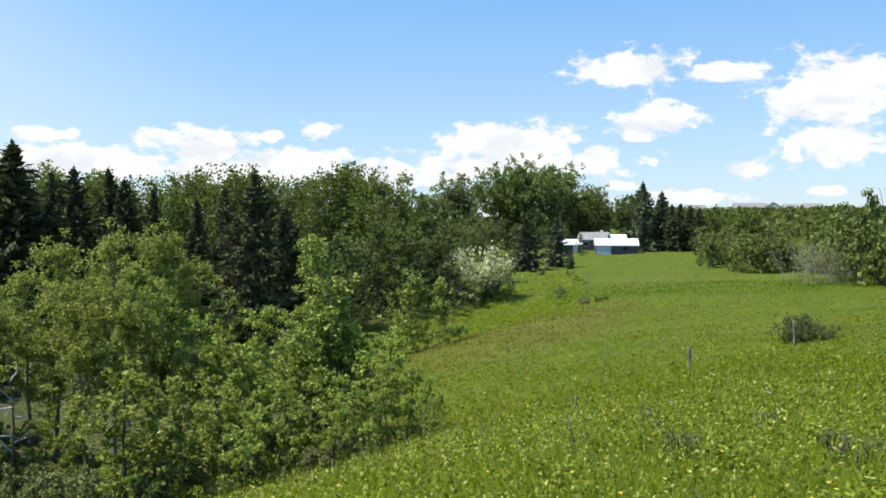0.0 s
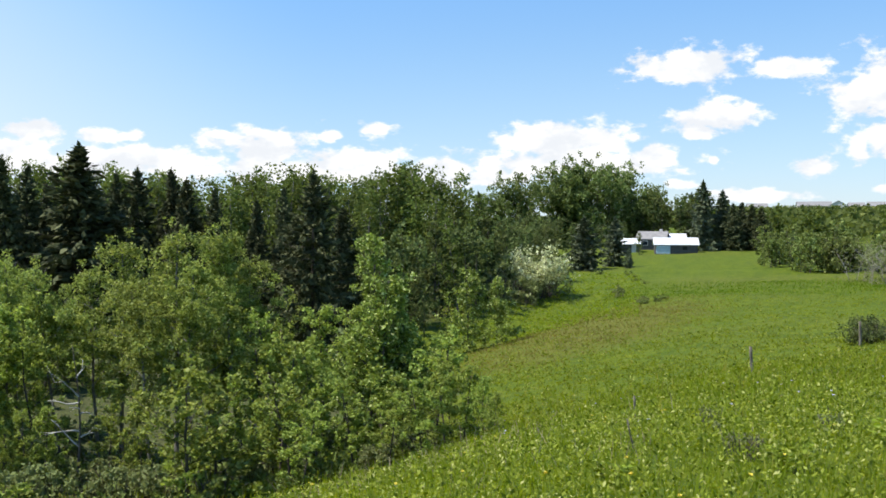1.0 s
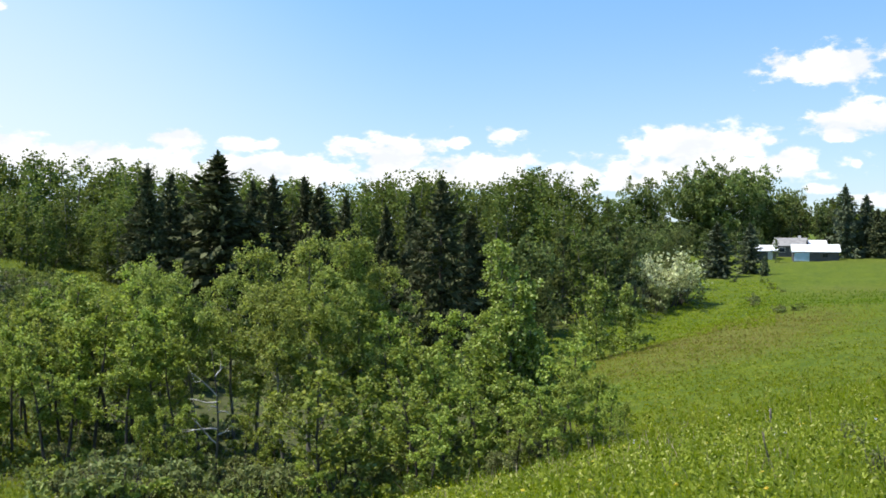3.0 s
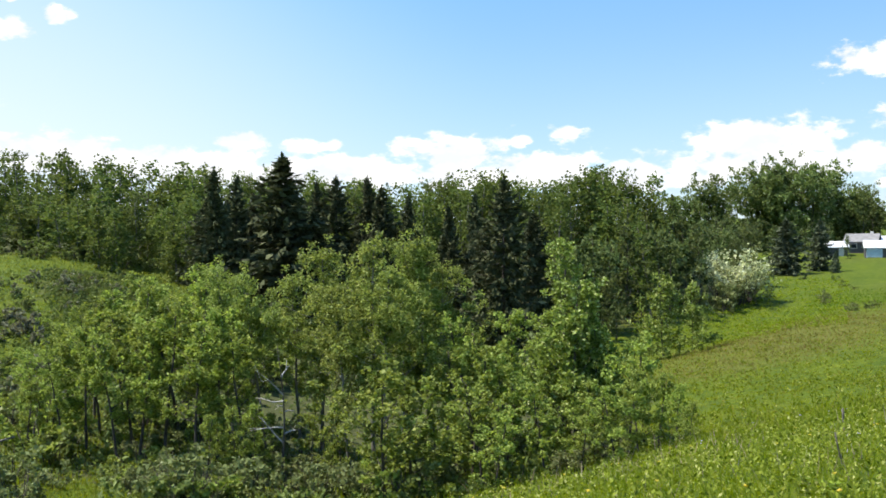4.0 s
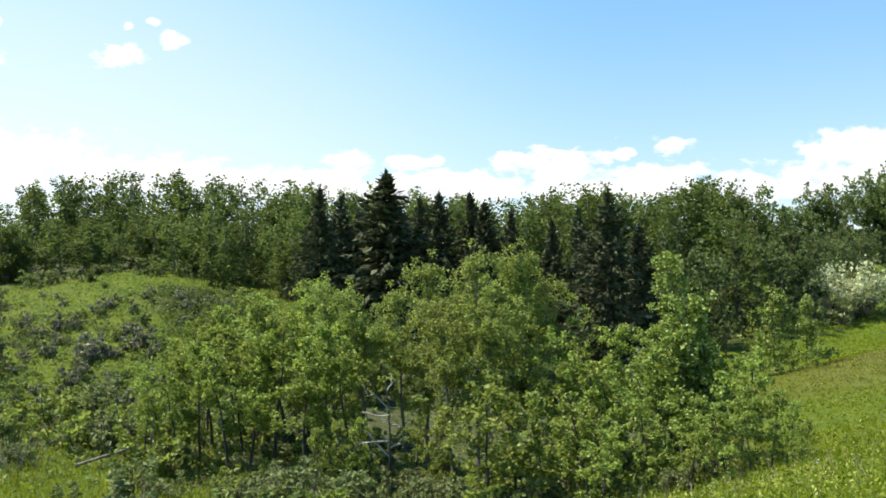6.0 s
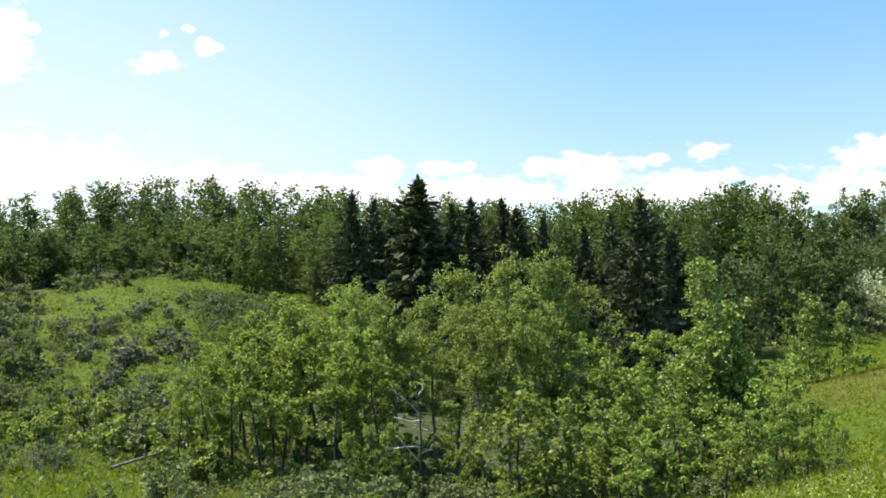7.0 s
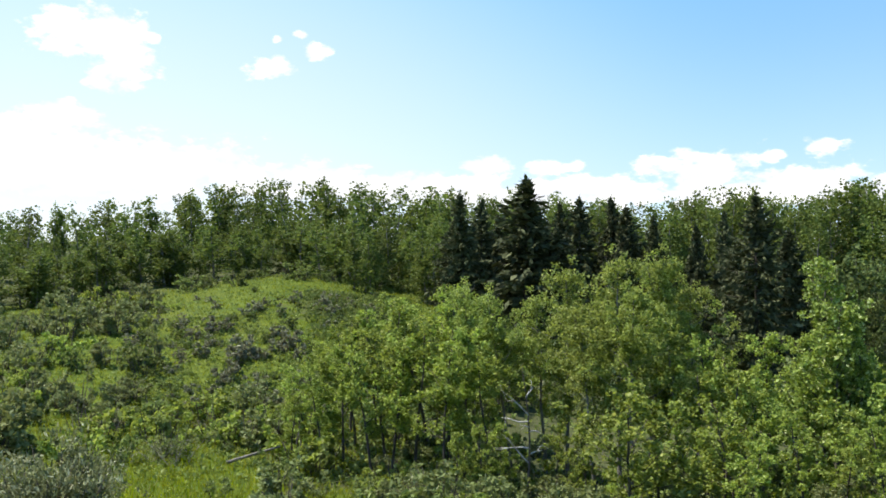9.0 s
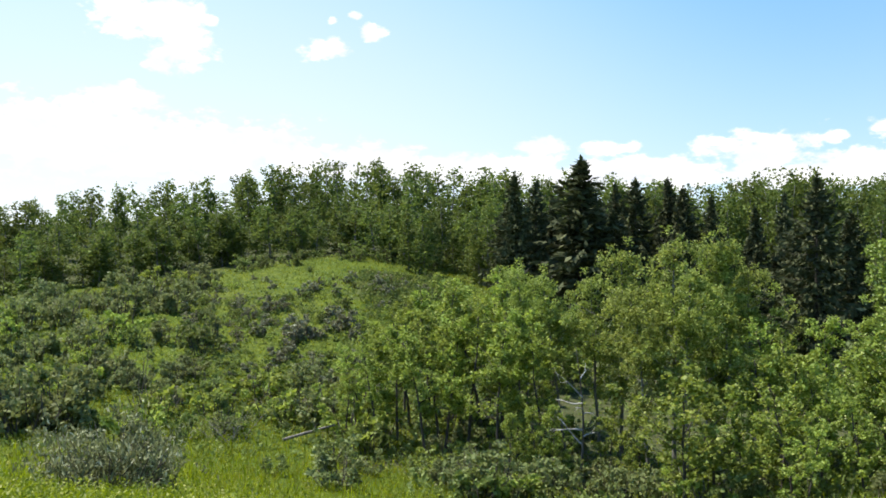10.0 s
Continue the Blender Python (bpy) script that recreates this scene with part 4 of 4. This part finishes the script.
house = new("farmhouse")
gable_walls("wall", 5.4, 7.0, 2.2, 1.35, DARK_SIDING, house)
gable_roof(5.4, 7.0, 2.2, 1.35, 0.45, GREY_ROOF, house, "pale grey shingle roof")
box("chimney", (0.6, 0.6, 1.5), (1.6, 0.6, 3.4), PALE_SIDING, house)
for k in range(2):
    pane = box("window", (1.3, 0.06, 1.0), (-1.3 + 2.4 * k, -3.53, 1.35), PALE_SIDING, house)
    box("pane", (1.1, 0.03, 0.8), (-1.3 + 2.4 * k, -3.57, 1.35), WINDOW_GLASS, pane)
set_down(house, -8.75, 210, turn=-6)
tagged(house, "dark farmhouse with a pale grey roof behind trees", "house")

shed = new("shed")
gable_walls("wall", 3.8, 4.0, 1.7, 0.9, DARK_SIDING, shed)
gable_roof(3.8, 4.0, 1.7, 0.9, 0.3, WHITE_ROOF, shed, "white metal roof")
box("door", (0.9, 0.06, 1.5), (0.8, -2.03, 0.75), PALE_SIDING, shed)
set_down(shed, -7.4, 200, turn=5)
tagged(shed, "small dark shed with a white metal roof", "building")

barn = new("outbuilding")
gable_walls("wall", 3.0, 4.0, 2.3, 0.8, DARK_SIDING, barn)
gable_roof(3.0, 4.0, 2.3, 0.8, 0.3, WHITE_ROOF, barn, "white metal roof")
set_down(barn, -10.1, 212, turn=5)
tagged(barn, "outbuilding with a white roof behind the garage", "building")

# ---- houses on the far ridge ----
for a, r, w, h, mat in [(-16.9, 640, 9, 3.0, PALE_SIDING), (-17.7, 650, 12, 3.2, PALE_SIDING), (-18.6, 636, 10, 3.4, PALE_SIDING), (-19.5, 660, 9, 2.6, DARK_SIDING), (-20.6, 650, 12, 2.8, PALE_SIDING), (-14.4, 660, 12, 2.4, DARK_SIDING)]:
    far_house = new("ridge_house")
    gable_walls("wall", w, 9.0, h, 2.6, mat, far_house)
    gable_roof(w, 9.0, h, 2.6, 0.5, GREY_ROOF, far_house, "grey roof")
    for k in range(2):
        box("window", (1.4, 0.08, 1.2), ((k - 0.5) * w * 0.5, -4.53, 1.6), WINDOW_GLASS, far_house)
    set_down(far_house, a, r, 6.8, turn=90 if w == 10 else 8)
    tagged(far_house, "distant house with a grey roof on the ridge", "house", "houses on the far ridge")
for k in range(34):
    plant(FAR_TREES, rng.uniform(-23.5, -12.5), rng.uniform(612, 632), rng.uniform(1.4, 2.8), 1.8, "trees on the far ridge")

# ---- woods on the far slope, uncountable ----


def far_wood():
    """A rough canopy of clumped foliage over the slope below the ridge."""
    a = np.radians(rng.uniform(-33, -12, 1500))
    r = np.sqrt(rng.uniform(235 ** 2, 600 ** 2, 1500))
    x, y = -r * np.sin(a), r * np.cos(a)
    tops = np.column_stack([x, y, ground_height(x, y)])
    tall = rng.uniform(2.5, 5.5, 1500) * np.interp(r, (300, 560), (1.0, 0.45))
    each = np.repeat(np.arange(1500), 13)
    spots = tops[each] + rng.normal(size=(len(each), 3)) * (1.7, 1.7, 0.5)
    spots[:, 2] += tall[each] * rng.uniform(0.25, 1.0, len(each))
    ob = new("far_wood", quads_mesh("far_wood", leaves(spots, 1.5, 1.1, 0.4), DEEP_LEAF))
    return tagged(ob, "distant green woodland covering the slope below the ridge", "woodland", kind="stuff")


far_wood()

# ---- fence posts ----


def fence_post(a, r, height, thick, lean, label, wood=POST_WOOD):
    post = new("fence_post")
    f = np.linspace(0, 1, 6)
    spine = np.column_stack([lean * height * f + 0.01 * np.sin(f * 5), 0.3 * lean * height * f, f * (height + 0.3) - 0.3])
    part("shaft", tubes_mesh("shaft", [(spine, thick * (1.0 - 0.15 * f), 9)], wood), post)
    for z in (0.55, 0.9):
        part("staple", tubes_mesh("staple", [([(-thick - 0.02, -0.02, z * height), (-thick - 0.01, 0.0, z * height + 0.03), (-thick - 0.02, 0.02, z * height)], (0.004, 0.004, 0.004), 4)], DEAD_WOOD), post)
    set_down(post, a, r)
    return tagged(post, label, "fence post", "old fence posts")


fence_post(-14.2, 44, 1.08, 0.075, -0.05, "weathered grey fence post leaning in the meadow")
fence_post(-19.75, 56, 1.35, 0.08, 0.0, "weathered fence post in front of a dark bush")
fence_post(-7.8, 23.5, 0.5, 0.03, -0.03, "thin weathered stake in the herbs")
fence_post(-8.1, 10.2, 0.42, 0.009, -0.3, "thin leaning weathered stick in the herbs")

# ---- dead wood in the valley ----


def snag(a, r, height):
    """A dead leaning trunk with bare, bleached limbs."""
    tree = new("dead_tree")
    f = np.linspace(0, 1, 7)
    spine = np.column_stack([0.25 * np.sin(f * 3.2), 0.1 * f, f * height - 0.2])
    part("trunk", tubes_mesh("trunk", [(spine, 0.06 * (1.15 - f), 7)], DARK_BARK), tree)
    for z, turn, up, long in [(0.34, 185, 0.55, 1.4), (0.44, 160, 0.1, 1.2), (0.62, 175, -0.2, 1.0), (0.55, 20, 0.15, 0.7), (0.66, 215, 0.9, 0.9), (0.40, -30, 0.4, 0.6), (0.78, 60, 0.8, 0.7), (0.58, 250, 0.3, 0.8)]:
        s = np.array([np.interp(z, f, spine[:, i]) for i in range(3)])
        ahead = np.array([math.cos(radians(turn)), math.sin(radians(turn)) * 0.6, up])
        run = [s]
        for _ in range(5):
            ahead = ahead + rng.normal(size=3) * 0.13
            run.append(run[-1] + ahead * long / 5)
        limb = part("branch", tubes_mesh("branch", [(run, 0.035 * np.linspace(1.1, 0.2, 6), 6)], DEAD_WOOD), tree, "bare bleached branch")
        fork = [run[3], run[3] + rng.normal(size=3) * 0.12 + ahead * 0.15, run[3] + rng.normal(size=3) * 0.2 + ahead * 0.32]
        part("twig", tubes_mesh("twig", [(fork, (0.014, 0.01, 0.005), 4)], DEAD_WOOD), limb)
    set_down(tree, a, r)
    return tagged(tree, "dead tree with bare bleached branches in the grove", "dead tree")


snag(24.1, 39.5, 6.0)
plant(DEAD_BUSH, 43.8, 45.5, 1.5, 1.2, "leafless bushes")
plant(DEAD_BUSH, 45.0, 46.5, 1.1, 1.2, "leafless bushes")
log = new("fallen_log")
f = np.linspace(0, 1, 6)
part("log_shaft", tubes_mesh("log_shaft", [(np.column_stack([f * 2.4 - 1.2, 0.05 * np.sin(f * 4), 0.25 + 0.6 * f]), 0.07 * (1.2 - 0.5 * f), 7)], POST_WOOD), log)
part("stub", tubes_mesh("stub", [([(0.2, 0, 0.6), (0.35, -0.1, 0.95)], (0.03, 0.012), 5)], POST_WOOD), log)
set_down(log, 39.7, 45.5)
tagged(log, "bleached fallen log lying among the bushes", "log")

# ---- meadow plants, uncountable ----


def scatter(n, a0, a1, r0, r1, even=False):
    """Spots on the ground between two bearings and distances: thinner with distance, or evenly spread; in drifts."""
    a = np.radians(rng.uniform(a0, a1, n))
    r = np.sqrt(rng.uniform(r0 * r0, r1 * r1, n)) if even else r0 * (r1 / r0) ** rng.uniform(0, 1, n)
    x, y = -r * np.sin(a), r * np.cos(a)
    return np.column_stack([x, y, ground_height(x, y)]), r


def drifts(p, scale, keep):
    """A mask that thins the spots in soft patches."""
    w = np.sin(p[:, 0] / scale + 2 * np.sin(p[:, 1] / scale * 0.7)) + np.sin(p[:, 1] / scale * 1.3 + 1.7 * np.sin(p[:, 0] / scale * 0.6))
    return rng.uniform(-2, 2, len(p)) < w * 0.8 + keep


def blades(name, label, p, r, height, width, mat, sway=0.35):
    """Upright pointed blades that grow from the ground at the spots."""
    n = len(p)
    h = (height * rng.uniform(0.5, 1.3, n) * np.clip(r / 22, 0.8, 1.5))[:, None]
    w = (width * rng.uniform(0.7, 1.3, n) * np.clip(r / 9, 1, 7))[:, None]
    way = unit(rng.normal(size=(n, 3)) * sway + np.array([0, 0, 1.0]))
    side = unit(np.cross(way, rng.normal(size=(n, 3)))) * w * 0.5
    mid = p + way * h * 0.45
    ob = new(name, quads_mesh(name, np.stack([p - (0, 0, 0.03), mid + side, p + way * h, mid - side], 1), mat))
    return tagged(ob, label, "grass", kind="stuff")


p, r = scatter(42000, -30, 62, 3.6, 48)
blades("meadow_grass", "long green grass blades on the near slope", p, r, 0.30, 0.010, GRASS_BLADE)
p, r = scatter(40000, -30, 12, 30, 125)
keep = drifts(p, 6.0, 0.9)
blades("hay_grass", "green hay meadow grass down the slope", p[keep], r[keep], 0.10, 0.009, HAY_BLADE, 1.6)


def swath(count, a0, a1, r0, r1, centre, turn, half):
    """Spots inside a soft-edged oval on the ground."""
    q, far = scatter(count, a0, a1, r0, r1, True)
    c, n = math.cos(radians(turn)), math.sin(radians(turn))
    u, v = q[:, 0] - centre[0], q[:, 1] - centre[1]
    inside = np.hypot((u * c + v * n) / half[0], (v * c - u * n) / half[1]) + rng.normal(size=len(q)) * 0.22 < 1.0
    return q[inside], far[inside]


p, r = swath(34000, -20, 6, 48, 105, (7.5, 81), 60, (21, 7))
blades("ripe_grass", "brownish ripe grass heads in a drift across the meadow", p, r, 0.16, 0.007, RIPE_BLADE, 0.9)
p, r = swath(30000, -30, -6, 88, 140, (33, 108), -8, (30, 9))
blades("lush_grass", "deep green lush grass along the far side of the meadow", p, r, 0.2, 0.008, LUSH_BLADE, 0.7)
p, r = scatter(20000, 27, 62, 40, 100, True)
blades("mound_grass", "rough green grass on the mound", p, r, 0.18, 0.010, HAY_BLADE, 0.5)
p, r = scatter(11000, 30, 56, 24, 60, True)
blades("valley_grass", "tall grass on the valley floor", p, r, 0.28, 0.006, HAY_BLADE, 0.45)


def herbs(name, label, count, a0, a1, r0, r1, size, mat, low, high, per=14, flat=0.5):
    """Leafy meadow herbs: little stacks of spreading leaves round a stem."""
    p, r = scatter(count, a0, a1, r0, r1)
    keep = drifts(p, 2.2, 0.7)
    p, r = p[keep], r[keep]
    spots = np.repeat(p, per, 0)
    far = np.repeat(r, per)
    k = np.tile(np.linspace(0.25, 1.0, per), len(p))
    tall = np.repeat(rng.uniform(low, high, len(p)), per)
    turn = rng.uniform(0, 2 * math.pi, len(spots))
    out = 0.09 * (1.25 - k) * np.clip(far / 10, 0.8, 2)
    spots = spots + np.column_stack([np.cos(turn) * out, np.sin(turn) * out, tall * k])
    aim = np.column_stack([np.cos(turn), np.sin(turn), 0.35 + 0.5 * k])
    quads = leaves(spots, size, 2.0, flat, aim, 0.35)
    grow = np.clip((far / 11) ** 0.7, 0.8, 2.6)[:, None, None]
    centre = quads.mean(1, keepdims=True)
    ob = new(name, quads_mesh(name, centre + (quads - centre) * grow, mat))
    return tagged(ob, label, "plants", kind="stuff")


herbs("meadow_herbs", "leafy green meadow herbs and clover", 13500, -30, 60, 4.0, 78, 0.026, FORB_LEAF, 0.10, 0.42, 11)
herbs("hay_herbs", "low leafy herbs in the hay meadow", 20000, -30, 8, 34, 110, 0.028, GRASS_BLADE, 0.02, 0.12, 3, 0.3)
herbs("lush_herbs", "fresh green herbs in the damp corner of the meadow", 3600, -8, 3.5, 86, 140, 0.040, GRASS_BLADE, 0.06, 0.32, 6, 0.4)
herbs("mound_herbs", "leafy herbs on the mound", 12000, 27, 61, 42, 100, 0.044, HEDGE_LEAF, 0.05, 0.32, 3, 0.5)
herbs("worn_scrub", "dark dry scrub on the worn shoulder of the mound", 1500, 32.0, 36.6, 71, 88, 0.050, SCRUB_LEAF, 0.1, 0.5, 7, 0.2)
herbs("mound_scrub", "dark low scrub on the slope of the mound", 3000, 29, 46, 50, 80, 0.046, SCRUB_LEAF, 0.05, 0.35, 6, 0.3)
herbs("grove_herbs", "leafy undergrowth on the floor of the grove", 2600, 6, 34, 34, 64, 0.05, HEDGE_LEAF, 0.1, 0.6, 8, 0.4)
# extra small leaves whose pale colour stands in for sun on the herbs
herbs("pale_herbs", "herb tips among the grass with sunlight put into their pale yellow colour", 1100, -30, 60, 4.5, 50, 0.018, SUNLIT_FORB, 0.22, 0.42, 8)


def blooms(name, label, count, a0, a1, r0, r1, size, mat, low, high, petals=6):
    p, r = scatter(count, a0, a1, r0, r1)
    keep = drifts(p, 3.0, -0.3)
    p, r = p[keep], r[keep]
    p[:, 2] += rng.uniform(low, high, len(p))
    spots = np.repeat(p, petals, 0)
    turn = np.tile(np.arange(petals) * 2 * math.pi / petals, len(p)) + np.repeat(rng.uniform(0, 6, len(p)), petals)
    aim = np.column_stack([np.cos(turn), np.sin(turn), np.full(len(turn), 0.4)])
    spots = spots + aim * size * 0.5
    ob = new(name, quads_mesh(name, leaves(spots, size, 1.5, 0.6, aim, 0.2), mat))
    return tagged(ob, label, "flowers", kind="stuff")


blooms("yellow_flowers", "small yellow meadow flowers", 130, -30, 20, 4.5, 26, 0.014, YELLOW_PETAL, 0.3, 0.45)
blooms("lilac_flowers", "pale lilac vetch flowers on the slope", 60, -30, 0, 12, 34, 0.022, LILAC_PETAL, 0.3, 0.45)
p, r = scatter(800, -10, 60, 8, 26)
keep = drifts(p, 2.5, -0.2)
blades("dry_grass", "dry straw-coloured seed heads among the grass", p[keep], r[keep], 0.40, 0.008, STRAW, 0.3)


# ---- single plants close to the camera ----


def frond_plant(name, label, height, count, mat, leaflet, spread):
    """A tuft of arching fronds, each a bent stalk set with paired leaflets."""
    tuft = new(name)
    for k in range(count):
        turn, long = 2 * math.pi * (k + rng.uniform(0, 0.6)) / count, height * rng.uniform(0.75, 1.15)
        t = np.linspace(0, 1, 7)
        out = np.array([math.cos(turn), math.sin(turn), 0])
        run = out * (spread * long * t ** 1.3)[:, None] + np.array([0, 0, 1]) * (long * (t - 0.28 * t * t))[:, None]
        stalk = part("stalk", tubes_mesh("stalk", [(run, 0.004 * (1.2 - t), 4)], mat), tuft)
        u = np.repeat(np.linspace(0.2, 1.0, 13), 2)
        spots = np.column_stack([np.interp(u, t, run[:, i]) for i in range(3)])
        side = np.cross(out, (0, 0, 1)) * np.tile((1, -1), 13)[:, None] + out * 0.5
        spots = spots + side * leaflet * 0.5
        tagged(part("foliage", quads_mesh("foliage", leaves(spots, leaflet * 0.5, 2.4, 0.8, side, 0.15), mat), stalk), kind="stuff")
    return tagged(tuft, label, "plant")


for a, r, h in [(-23.4, 6.2, 0.36), (-24.6, 6.9, 0.34), (-16.0, 8.8, 0.3), (-21.4, 10.5, 0.34), (-6.5, 8.0, 0.26), (44.0, 11.0, 0.34), (50.0, 10.0, 0.3)]:
    set_down(frond_plant("fern_like_herb", "bright green herb with feathery arching fronds", h, 7, FORB_LEAF, 0.07, 0.6), a, r)
for a, r, h in [(-13.8, 9.6, 0.36), (-22.6, 9.0, 0.38), (-18.4, 12.5, 0.38), (-12.0, 15.5, 0.4)]:
    bush = shrub("grey_herb", "small grey-green herb clump on the near slope", 0.45, 0.6, 22, 420, 0.022, WILLOW_LEAF, long_leaf=2.4, aim_up=0.8)
    plant((bush, 0.45), a, r, h, 1.0, "grey herb clumps", 0.02)

p, r = scatter(260, -3, 15, 14, 33)
blades("tall_weeds", "tall straw-coloured weeds along the brow of the knoll", p, r, 0.5, 0.007, STRAW, 0.4)
p, r = scatter(11000, -180, 180, 0.9, 16)
blades("knoll_grass", "green grass on the top of the knoll", p, r, 0.16, 0.010, GRASS_BLADE, 0.5)
